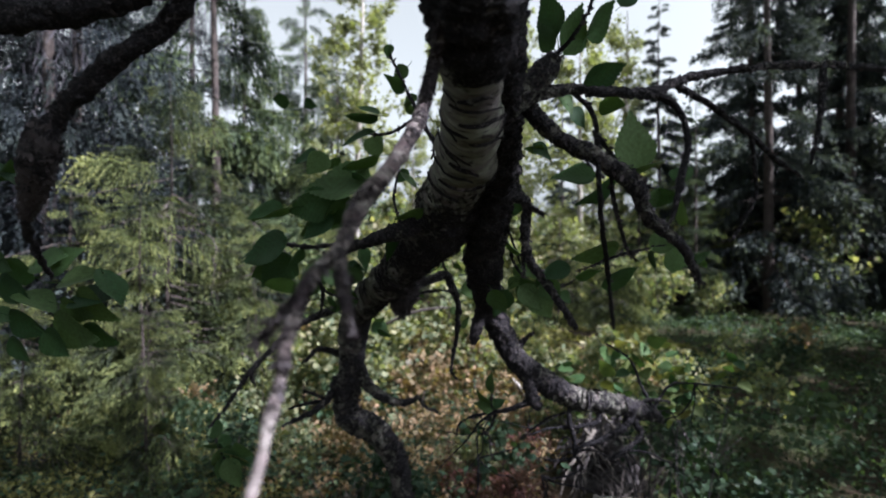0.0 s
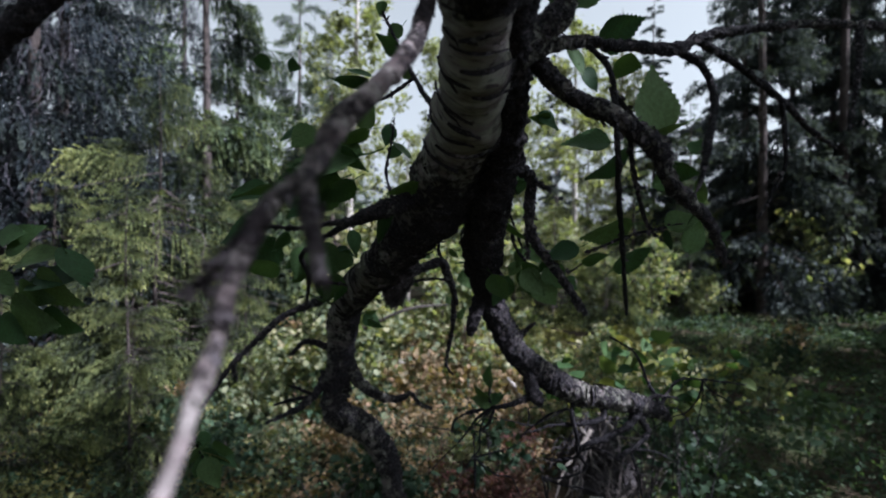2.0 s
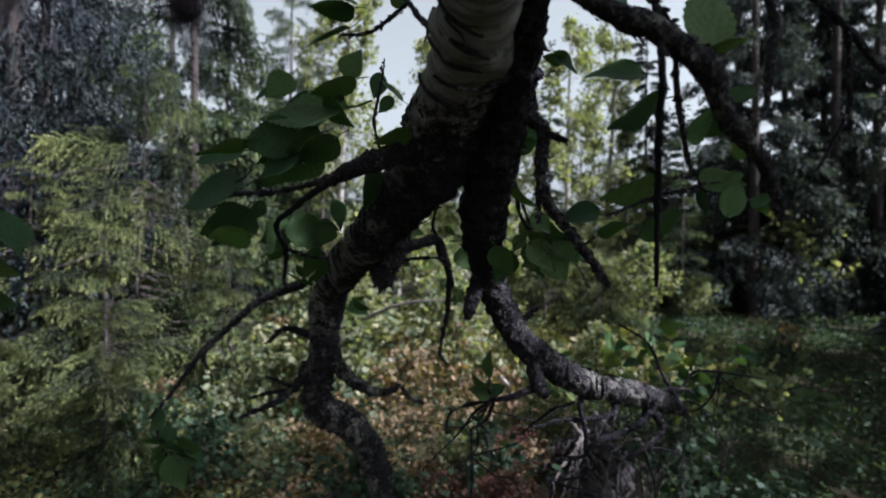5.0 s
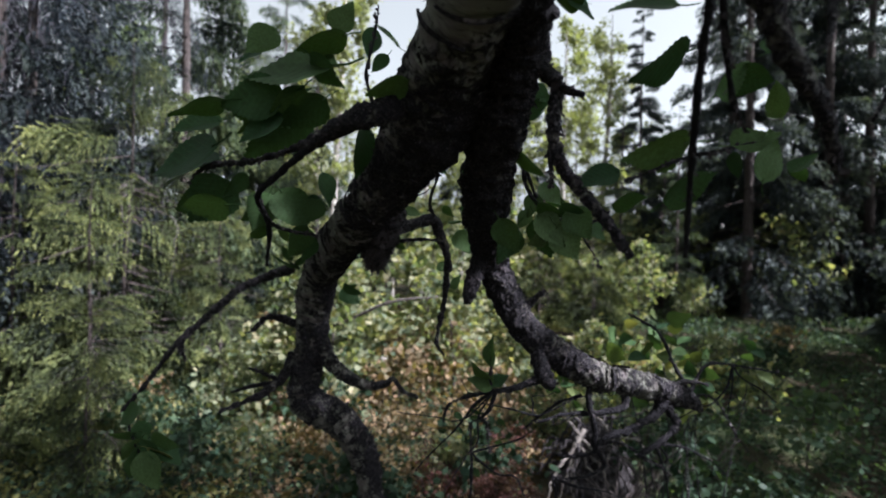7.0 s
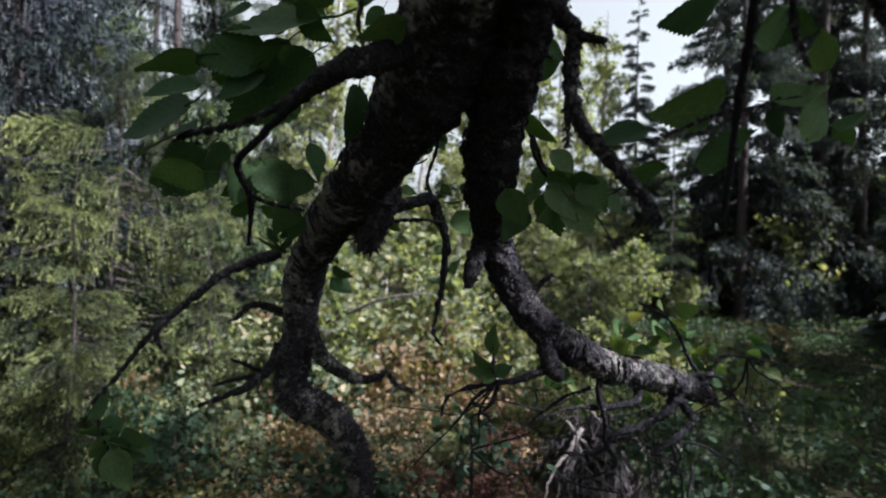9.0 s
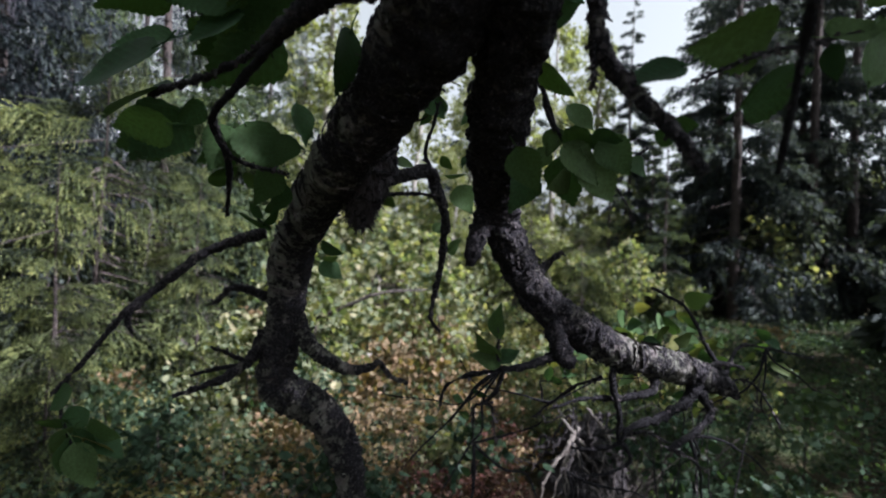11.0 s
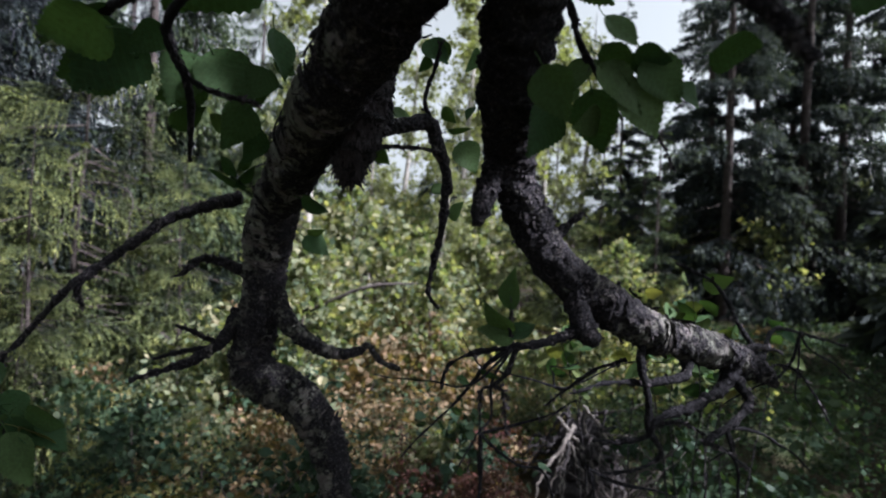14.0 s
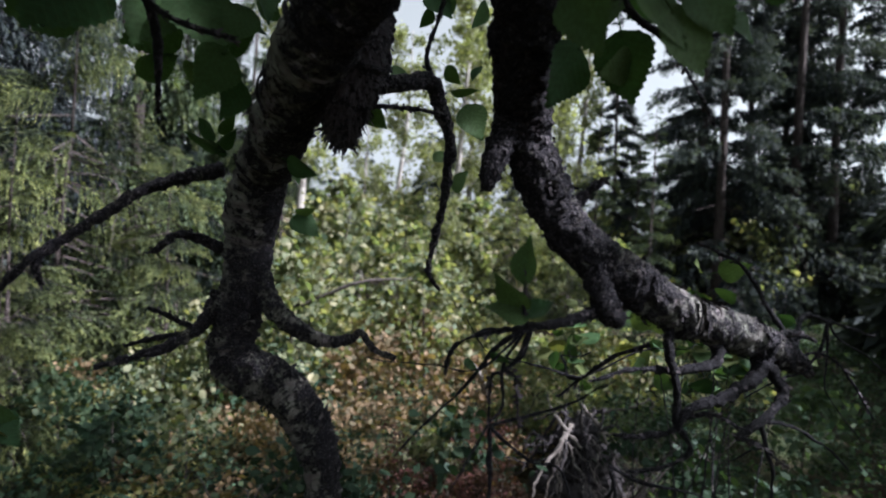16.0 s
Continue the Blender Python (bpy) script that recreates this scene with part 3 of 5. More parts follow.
limb("twig", [(-0.217, 0.85, 1.16, 0.0027, 0.92), (-0.201, 0.87, 1.124, 0.0024, 0.92), (-0.151, 0.88, 1.112, 0.0018, 0.92)])
limb("side_branch", [(-0.256, 1.19, 1.058, 0.0099, 0.92), (-0.301, 1.17, 1.04, 0.008, 0.92), (-0.344, 1.16, 1.018, 0.0068, 0.92), (-0.39, 1.13, 0.97, 0.0057, 0.92), (-0.424, 1.1, 0.931, 0.0048, 0.92), (-0.426, 1.09, 0.926, 0.0042, 0.92), (-0.462, 1.07, 0.866, 0.0032, 0.92), (-0.496, 1.06, 0.822, 0.0018, 0.92)])
limb("twig", [(-0.419, 1.105, 0.938, 0.0042, 1.1), (-0.422, 1.1, 0.919, 0.0045, 1.1), (-0.414, 1.1, 0.9, 0.0016, 1.1)])
limb("twig", [(-0.477, 1.065, 0.849, 0.0027, 0.92), (-0.484, 1.06, 0.806, 0.0022, 0.92), (-0.466, 1.05, 0.77, 0.0018, 0.92), (-0.452, 1.05, 0.745, 0.0012, 0.92)])
limb("side_branch", [(-0.251, 1.2, 0.891, 0.0131, 0.92), (-0.259, 1.19, 0.865, 0.0106, 0.92), (-0.275, 1.18, 0.843, 0.0085, 0.92), (-0.3, 1.15, 0.825, 0.0067, 0.92), (-0.323, 1.13, 0.817, 0.0048, 0.92), (-0.354, 1.1, 0.811, 0.0019, 0.92)])
limb("twig", [(-0.262, 1.19, 0.861, 0.0045, 1.1), (-0.29, 1.2, 0.835, 0.0046, 1.1), (-0.336, 1.2, 0.827, 0.0038, 1.1), (-0.371, 1.2, 0.815, 0.0019, 1.1)])
limb("twig", [(-0.275, 1.18, 0.845, 0.0037, 1.1), (-0.3, 1.16, 0.863, 0.0032, 1.1), (-0.322, 1.15, 0.874, 0.0018, 1.1)])
limb("side_branch", [(-0.252, 1.19, 0.952, 0.0083, 0.92), (-0.279, 1.17, 0.965, 0.0062, 0.92), (-0.295, 1.15, 0.966, 0.0046, 0.92), (-0.307, 1.14, 0.95, 0.0035, 0.92), (-0.32, 1.13, 0.942, 0.0017, 0.92)])
limb("knob", [(0.158, 0.93, 0.954, 0.0113, 1.1), (0.164, 0.92, 0.932, 0.0105, 1.1), (0.17, 0.915, 0.915, 0.0094, 1.1), (0.181, 0.91, 0.917, 0.003, 1.1)])
limb("twig", [(0.166, 0.92, 0.922, 0.0065, 1.1), (0.127, 0.91, 0.909, 0.0041, 1.1), (0.091, 0.905, 0.903, 0.0033, 1.1), (0.052, 0.9, 0.897, 0.0023, 1.1), (0.029, 0.9, 0.883, 0.0019, 1.1), (0.024, 0.9, 0.859, 0.0012, 1.1)])
limb("twig", [(0.095, 0.905, 0.904, 0.0029, 1.1), (0.087, 0.9, 0.881, 0.0026, 1.1), (0.07, 0.9, 0.866, 0.0019, 1.1), (0.062, 0.9, 0.862, 0.0016, 1.1), (0.063, 0.9, 0.823, 0.0009, 1.1)])
limb("twig", [(0.07, 0.9, 0.867, 0.0014, 1.1), (0.083, 0.9, 0.863, 0.0012, 1.1), (0.088, 0.9, 0.824, 0.0007, 1.1)])
limb("twig", [(0.237, 0.94, 0.913, 0.0048, 1.1), (0.237, 0.93, 0.875, 0.0039, 1.1), (0.245, 0.93, 0.844, 0.0036, 1.1), (0.245, 0.93, 0.818, 0.0031, 1.1), (0.26, 0.93, 0.792, 0.0023, 1.1), (0.222, 0.93, 0.775, 0.0016, 1.1), (0.184, 0.93, 0.777, 0.001, 1.1)])
limb("twig", [(0.367, 0.98, 0.884, 0.0107, 1.1), (0.353, 0.97, 0.856, 0.0067, 1.1), (0.31, 0.95, 0.84, 0.005, 1.1), (0.257, 0.93, 0.831, 0.0039, 1.1), (0.243, 0.93, 0.812, 0.0029, 1.1), (0.214, 0.94, 0.802, 0.0021, 1.1), (0.194, 0.95, 0.799, 0.0011, 1.1)])
limb("twig", [(0.376, 0.98, 0.863, 0.0071, 1.1), (0.384, 0.97, 0.837, 0.0052, 1.1), (0.344, 0.95, 0.816, 0.0042, 1.1), (0.313, 0.94, 0.802, 0.0032, 1.1)])
limb("twig", [(0.314, 0.94, 0.803, 0.0022, 1.1), (0.329, 0.93, 0.799, 0.0016, 1.1), (0.357, 0.93, 0.78, 0.0008, 1.1)])
limb("twig", [(0.297, 0.96, 0.899, 0.0067, 1.1), (0.294, 0.95, 0.873, 0.0047, 1.1), (0.25, 0.94, 0.865, 0.0037, 1.1), (0.2, 0.93, 0.866, 0.0023, 1.1), (0.159, 0.92, 0.857, 0.0012, 1.1)])
limb("twig", [(0.237, 0.97, 0.883, 0.0023, 1.1), (0.207, 0.98, 0.869, 0.002, 1.1), (0.181, 1, 0.84, 0.0015, 1.1), (0.158, 1, 0.821, 0.0009, 1.1)])
limb("twig", [(0.246, 0.93, 0.821, 0.0021, 1.1), (0.272, 0.92, 0.83, 0.0018, 1.1), (0.301, 0.92, 0.818, 0.0013, 1.1)])
limb("twig", [(0.424, 1, 0.866, 0.0019, 1.1), (0.444, 1, 0.877, 0.0012, 1.1), (0.459, 0.98, 0.866, 0.0012, 1.1), (0.477, 0.96, 0.818, 0.0007, 1.1)])
limb("twig", [(0.388, 0.99, 0.892, 0.0036, 1.1), (0.416, 1, 0.897, 0.0037, 1.1), (0.462, 1.02, 0.889, 0.0016, 1.1)])
limb("twig", [(0.421, 1, 0.879, 0.0035, 0.92), (0.483, 1.06, 0.911, 0.0028, 0.92), (0.556, 1.1, 0.903, 0.002, 0.92), (0.677, 1.15, 0.879, 0.0013, 0.92)])
limb("twig", [(0.423, 1, 0.879, 0.0035, 0.92), (0.406, 1.02, 0.918, 0.0027, 0.92), (0.393, 1.05, 0.967, 0.0023, 0.92), (0.353, 1.08, 0.995, 0.0014, 0.92)])
limb("near_dead_branch", [(0.002, 0.36, 1.368, 0.0061, 0.8), (-0.008, 0.375, 1.336, 0.0053, 0.75), (-0.018, 0.345, 1.286, 0.0059, 0.5), (-0.032, 0.3, 1.248, 0.0053, 0.4), (-0.046, 0.28, 1.226, 0.0055, 0.62), (-0.053, 0.255, 1.2, 0.0042, 0.7), (-0.064, 0.242, 1.184, 0.0038, 0.66), (-0.07, 0.228, 1.164, 0.0037, 0.8), (-0.071, 0.215, 1.142, 0.0032, 0.55), (-0.071, 0.2, 1.123, 0.0026, 0.1), (-0.072, 0.187, 1.107, 0.0023, 0.0), (-0.071, 0.172, 1.091, 0.0015, 0.0)])
limb("dead_stub", [(-0.052, 0.25, 1.199, 0.0035, 0.82), (-0.049, 0.243, 1.187, 0.0034, 0.82), (-0.045, 0.232, 1.171, 0.003, 0.82), (-0.041, 0.226, 1.159, 0.0033, 0.82)])
limb("dead_stub", [(-0.065, 0.242, 1.183, 0.0036, 0.7), (-0.074, 0.24, 1.172, 0.0033, 0.7), (-0.082, 0.238, 1.163, 0.0023, 0.82), (-0.088, 0.237, 1.157, 0.0011, 0.82)])
limb("overhead_branch", [(-0.173, 0.42, 1.481, 0.0086, 1.1), (-0.216, 0.43, 1.422, 0.0083, 1.1), (-0.241, 0.44, 1.399, 0.0085, 1.1), (-0.291, 0.44, 1.365, 0.0085, 1.1), (-0.338, 0.45, 1.332, 0.0084, 1.1), (-0.364, 0.46, 1.305, 0.0083, 1.1), (-0.394, 0.48, 1.277, 0.0071, 1.1), (-0.435, 0.52, 1.233, 0.0038, 1.1), (-0.474, 0.58, 1.201, 0.0033, 1.1), (-0.509, 0.65, 1.162, 0.0026, 1.1)])
limb("overhead_branch", [(-0.449, 0.42, 1.384, 0.0119, 1.1), (-0.382, 0.42, 1.392, 0.0119, 1.1), (-0.316, 0.42, 1.399, 0.0109, 1.1), (-0.254, 0.42, 1.414, 0.009, 1.1), (-0.192, 0.42, 1.443, 0.0071, 1.1)])
limb("moss_lump", [(-0.36, 0.455, 1.316, 0.0093, 1.1), (-0.371, 0.46, 1.293, 0.0146, 1.1), (-0.392, 0.48, 1.266, 0.012, 1.1), (-0.425, 0.51, 1.235, 0.004, 1.1)])
limb("twig", [(0.087, 0.86, 1.251, 0.0035, 0.92), (0.109, 0.84, 1.209, 0.0027, 0.92), (0.123, 0.84, 1.169, 0.0024, 0.92), (0.154, 0.85, 1.142, 0.0024, 0.92), (0.203, 0.85, 1.137, 0.0021, 0.92), (0.225, 0.84, 1.151, 0.0014, 0.92)])
limb("twig", [(0.246, 0.69, 1.193, 0.0018, 0.92), (0.22, 0.69, 1.182, 0.0015, 0.92), (0.188, 0.7, 1.169, 0.001, 0.92)])
limb("twig", [(0.246, 0.69, 1.193, 0.0021, 0.92), (0.272, 0.69, 1.198, 0.0015, 0.92), (0.302, 0.68, 1.205, 0.001, 0.92)])
limb("twig", [(-0.006, 0.6, 1.32, 0.0031, 0.92), (-0.031, 0.66, 1.376, 0.0026, 0.92), (-0.049, 0.68, 1.416, 0.0023, 0.92), (-0.073, 0.69, 1.47, 0.0012, 0.92)])
limb("twig", [(-0.031, 0.66, 1.376, 0.0022, 0.92), (-0.075, 0.7, 1.363, 0.002, 0.92), (-0.108, 0.71, 1.363, 0.0012, 0.92)])
limb("twig", [(-0.062, 0.72, 1.236, 0.0021, 0.92), (-0.073, 0.74, 1.275, 0.0017, 0.92), (-0.066, 0.74, 1.315, 0.0014, 0.92), (-0.062, 0.74, 1.348, 0.0011, 0.92)])
limb("twig", [(0.093, 0.905, 0.901, 0.0014, 1.1), (0.087, 0.9, 0.921, 0.0012, 1.1), (0.089, 0.9, 0.951, 0.0007, 1.1)])
limb("twig", [(0.103, 0.87, 1.256, 0.0025, 0.92), (0.122, 0.87, 1.212, 0.0022, 0.92), (0.138, 0.87, 1.171, 0.002, 0.92), (0.168, 0.87, 1.15, 0.0017, 0.92), (0.195, 0.87, 1.127, 0.0011, 0.92), (0.227, 0.87, 1.077, 0.0009, 0.92)])

for root, tip, wide, s in [((0.207, 0.54, 1.286), (0.201, 0.54, 1.35), 0.62, 0), ((0.204, 0.54, 1.286), (0.244, 0.54, 1.292), 0.3, 0), ((0.178, 0.59, 1.286), (0.129, 0.59, 1.292), 0.55, 0), ((0.168, 0.59, 1.394), (0.214, 0.59, 1.42), 0.7, 0), ((0.144, 0.59, 1.433), (0.16, 0.59, 1.489), 0.6, 0), ((0.171, 0.59, 1.453), (0.203, 0.59, 1.5), 0.6, 0), ((0.13, 0.59, 1.438), (0.111, 0.59, 1.468), 0.6, 0), ((0.134, 0.59, 1.455), (0.118, 0.59, 1.508), 0.6, 0), ((0.211, 0.59, 1.488), (0.231, 0.59, 1.508), 0.7, 0), ((0.197, 0.62, 1.382), (0.23, 0.62, 1.376), 0.7, 0), ((0.16, 0.62, 1.373), (0.18, 0.62, 1.352), 0.7, 0), ((0.145, 0.62, 1.397), (0.16, 0.62, 1.366), 0.5, 0)]:
    leaf(root, tip, wide, s)
for root, tip, wide, s in [((0.29, 0.7, 1.276), (0.334, 0.7, 1.272), 0.7, 0), ((0.14, 0.7, 1.342), (0.112, 0.7, 1.342), 0.6, 0), ((0.128, 0.7, 1.347), (0.151, 0.7, 1.324), 0.6, 0), ((0.358, 0.7, 1.189), (0.373, 0.7, 1.173), 0.6, 0), ((0.238, 0.686, 1.204), (0.174, 0.686, 1.19), 0.62, 0.5), ((0.236, 0.686, 1.291), (0.179, 0.686, 1.262), 0.55, 0.5), ((0.173, 0.686, 1.174), (0.133, 0.686, 1.159), 0.5, 0.5), ((0.221, 0.686, 1.149), (0.266, 0.686, 1.178), 0.6, 0.5), ((0.315, 0.686, 1.171), (0.318, 0.686, 1.22), 0.6, 0.5), ((0.344, 0.686, 1.18), (0.367, 0.686, 1.196), 0.6, 0.5), ((0.286, 0.686, 1.204), (0.328, 0.686, 1.213), 0.5, 0.5), ((0.333, 0.686, 1.234), (0.324, 0.686, 1.269), 0.7, 0.5)]:
    leaf(root, tip, wide, s)
for root, tip, wide, s in [((0.286, 0.686, 1.196), (0.294, 0.686, 1.171), 0.6, 0.5), ((0.318, 0.686, 1.295), (0.347, 0.686, 1.315), 0.6, 0.5), ((0.269, 0.686, 1.254), (0.3, 0.686, 1.286), 0.6, 0.5), ((0.113, 0.8, 1.289), (0.137, 0.8, 1.271), 0.7, 0.5), ((0.108, 0.8, 1.261), (0.137, 0.8, 1.278), 0.7, 0.5), ((0.1, 0.8, 1.213), (0.133, 0.8, 1.186), 0.5, 0.5), ((0.15, 0.8, 1.148), (0.179, 0.8, 1.146), 0.7, 0.5), ((0.124, 0.8, 1.138), (0.156, 0.8, 1.101), 0.75, 0.5), ((0.08, 0.8, 1.133), (0.105, 0.8, 1.096), 0.8, 0.5), ((0.189, 0.8, 1.13), (0.205, 0.8, 1.112), 0.7, 0.5), ((0.214, 0.8, 1.157), (0.256, 0.8, 1.165), 0.55, 0.5), ((0.127, 0.8, 1.176), (0.15, 0.8, 1.151), 0.7, 0.5)]:
    leaf(root, tip, wide, s)
for root, tip, wide, s in [((0.145, 0.87, 1.142), (0.162, 0.87, 1.089), 0.9, 1), ((0.153, 0.87, 1.121), (0.124, 0.87, 1.107), 0.8, 1), ((0.111, 0.87, 1.127), (0.087, 0.87, 1.08), 0.75, 1), ((0.126, 0.87, 1.15), (0.116, 0.87, 1.127), 0.8, 1), ((0.139, 0.87, 1.172), (0.127, 0.87, 1.141), 0.8, 1), ((0.153, 0.87, 1.175), (0.184, 0.87, 1.156), 0.8, 1), ((0.147, 0.8, 1.127), (0.176, 0.8, 1.089), 0.7, 1), ((0.161, 0.8, 1.147), (0.187, 0.8, 1.113), 0.7, 1), ((0.126, 0.8, 1.154), (0.158, 0.8, 1.14), 0.8, 1), ((0.091, 0.9, 0.914), (0.056, 0.9, 0.924), 0.7, 1), ((0.088, 0.9, 0.921), (0.059, 0.9, 0.95), 0.55, 1), ((0.086, 0.9, 0.913), (0.115, 0.9, 0.927), 0.6, 1)]:
    leaf(root, tip, wide, s)
for root, tip, wide, s in [((0.087, 0.9, 0.942), (0.09, 0.9, 0.982), 0.5, 1), ((0.062, 0.9, 0.882), (0.079, 0.9, 0.876), 0.6, 1), ((0.039, 0.9, 0.874), (0.053, 0.9, 0.868), 0.6, 1), ((-0.291, 0.94, 1.186), (-0.335, 0.94, 1.124), 0.95, 1), ((-0.213, 0.94, 1.175), (-0.177, 0.94, 1.121), 0.9, 1), ((-0.231, 0.94, 1.169), (-0.25, 0.94, 1.116), 0.9, 1), ((-0.177, 0.94, 1.125), (-0.202, 0.94, 1.081), 0.8, 1), ((-0.16, 0.94, 1.162), (-0.177, 0.94, 1.13), 0.8, 1), ((-0.156, 0.94, 1.202), (-0.146, 0.94, 1.153), 0.6, 1), ((-0.265, 0.94, 1.198), (-0.294, 0.94, 1.166), 0.8, 1), ((-0.227, 1.08, 1.065), (-0.265, 1.08, 1.081), 0.4, 1), ((-0.227, 1.08, 1.066), (-0.207, 1.08, 1.092), 0.45, 1)]:
    leaf(root, tip, wide, s)
for root, tip, wide, s in [((-0.23, 1.08, 1.077), (-0.251, 1.08, 1.101), 0.5, 1), ((-0.226, 1.08, 1.084), (-0.211, 1.08, 1.108), 0.5, 1), ((-0.218, 1.08, 1.062), (-0.243, 1.08, 1.073), 0.4, 1), ((-0.217, 1.08, 1.152), (-0.208, 1.08, 1.108), 0.5, 1), ((-0.226, 1.08, 1.139), (-0.204, 1.08, 1.141), 0.5, 1), ((-0.061, 1.05, 1.119), (-0.038, 1.05, 1.097), 0.8, 1), ((-0.039, 1.05, 1.162), (-0.013, 1.05, 1.158), 0.5, 1), ((0.024, 1.05, 1.171), (0.041, 1.05, 1.153), 0.7, 1), ((0.049, 1.05, 1.129), (0.07, 1.05, 1.092), 0.8, 1), ((0.038, 1.05, 1.038), (0.06, 1.05, 1.056), 0.6, 1), ((0.004, 1.05, 1.233), (-0.007, 1.05, 1.213), 0.7, 1), ((0.027, 1.05, 1.235), (0.012, 1.05, 1.259), 0.8, 1)]:
    leaf(root, tip, wide, s)
for root, tip, wide, s in [((0.065, 1.05, 1.246), (0.047, 1.05, 1.218), 0.7, 1), ((0.017, 1.05, 1.065), (0.039, 1.05, 1.077), 0.5, 1), ((0.032, 1.05, 1.146), (0.064, 1.05, 1.152), 0.4, 1), ((0, 1.05, 1.252), (0.027, 1.05, 1.223), 0.8, 1), ((0.062, 1.05, 1.175), (0.054, 1.05, 1.155), 0.6, 1), ((-0.181, 1.3, 1.006), (-0.138, 1.3, 0.982), 0.8, 1), ((-0.177, 1.3, 1.015), (-0.147, 1.3, 1.022), 0.5, 1), ((-0.19, 1.3, 1.082), (-0.175, 1.3, 1.056), 0.6, 1), ((-0.123, 0.82, 1.313), (-0.241, 0.82, 1.301), 0.38, 0.5), ((-0.183, 0.82, 1.277), (-0.255, 0.82, 1.261), 0.75, 0.5), ((-0.251, 0.82, 1.268), (-0.314, 0.82, 1.249), 0.45, 0.5), ((-0.26, 0.82, 1.213), (-0.335, 0.82, 1.175), 0.42, 0.5)]:
    leaf(root, tip, wide, s)
for root, tip, wide, s in [((-0.244, 0.82, 1.144), (-0.299, 0.82, 1.139), 0.75, 0.5), ((-0.11, 0.82, 1.351), (-0.167, 0.82, 1.329), 0.5, 0.5), ((-0.133, 0.82, 1.273), (-0.183, 0.82, 1.232), 0.6, 0.5), ((-0.081, 0.82, 1.24), (-0.091, 0.82, 1.178), 0.42, 0.5), ((-0.148, 0.82, 1.324), (-0.108, 0.82, 1.287), 0.5, 0.5), ((-0.159, 0.82, 1.285), (-0.208, 0.82, 1.238), 0.7, 0.5), ((-0.075, 0.82, 1.36), (-0.084, 0.82, 1.327), 0.8, 0.5), ((-0.058, 0.82, 1.328), (-0.077, 0.82, 1.308), 0.7, 0.5), ((-0.193, 0.82, 1.354), (-0.223, 0.82, 1.32), 0.7, 0.5), ((-0.12, 0.82, 1.357), (-0.099, 0.82, 1.391), 0.7, 0.5), ((-0.183, 0.82, 1.252), (-0.226, 0.82, 1.212), 0.6, 0.5), ((-0.235, 0.98, 1.161), (-0.282, 0.98, 1.135), 0.7, 0.5)]:
    leaf(root, tip, wide, s)
for root, tip, wide, s in [((-0.212, 0.98, 1.178), (-0.178, 0.98, 1.146), 0.7, 0.5), ((-0.203, 0.98, 1.145), (-0.163, 0.98, 1.171), 0.6, 0.5), ((-0.244, 0.98, 1.185), (-0.219, 0.98, 1.153), 0.7, 0.5), ((-0.266, 0.98, 1.111), (-0.235, 0.98, 1.136), 0.5, 0.5), ((-0.177, 0.98, 1.113), (-0.192, 0.98, 1.072), 0.6, 0.5), ((-0.226, 0.98, 1.12), (-0.194, 0.98, 1.113), 0.5, 0.5), ((-0.187, 0.98, 1.17), (-0.154, 0.98, 1.155), 0.6, 0.5), ((-0.127, 0.98, 1.041), (-0.098, 0.98, 1.029), 0.5, 0.5), ((-0.164, 0.98, 1.196), (-0.139, 0.98, 1.172), 0.6, 0.5), ((-0.306, 0.95, 1.276), (-0.37, 0.95, 1.255), 0.5, 0), ((-0.284, 0.95, 1.287), (-0.23, 0.95, 1.298), 0.4, 0), ((-0.198, 0.95, 1.303), (-0.284, 0.95, 1.26), 0.6, 0)]:
    leaf(root, tip, wide, s)
for root, tip, wide, s in [((-0.187, 0.95, 1.287), (-0.279, 0.95, 1.228), 0.5, 0), ((-0.311, 0.95, 1.217), (-0.4, 0.95, 1.19), 0.4, 0), ((-0.306, 0.95, 1.163), (-0.37, 0.95, 1.147), 0.8, 0), ((-0.219, 0.95, 1.298), (-0.176, 0.95, 1.33), 0.6, 0), ((-0.241, 0.95, 1.384), (-0.284, 0.95, 1.362), 0.5, 0), ((-0.198, 0.95, 1.373), (-0.241, 0.95, 1.352), 0.5, 0), ((-0.073, 0.69, 1.482), (-0.077, 0.69, 1.463), 0.8, 0), ((-0.05, 0.69, 1.451), (-0.073, 0.69, 1.431), 0.6, 0), ((-0.054, 0.69, 1.42), (-0.081, 0.69, 1.443), 0.6, 0), ((-0.093, 0.69, 1.384), (-0.14, 0.69, 1.379), 0.35, 0), ((-0.097, 0.69, 1.361), (-0.141, 0.69, 1.341), 0.3, 0), ((-0.05, 0.69, 1.4), (-0.034, 0.69, 1.384), 0.6, 0)]:
    leaf(root, tip, wide, s)
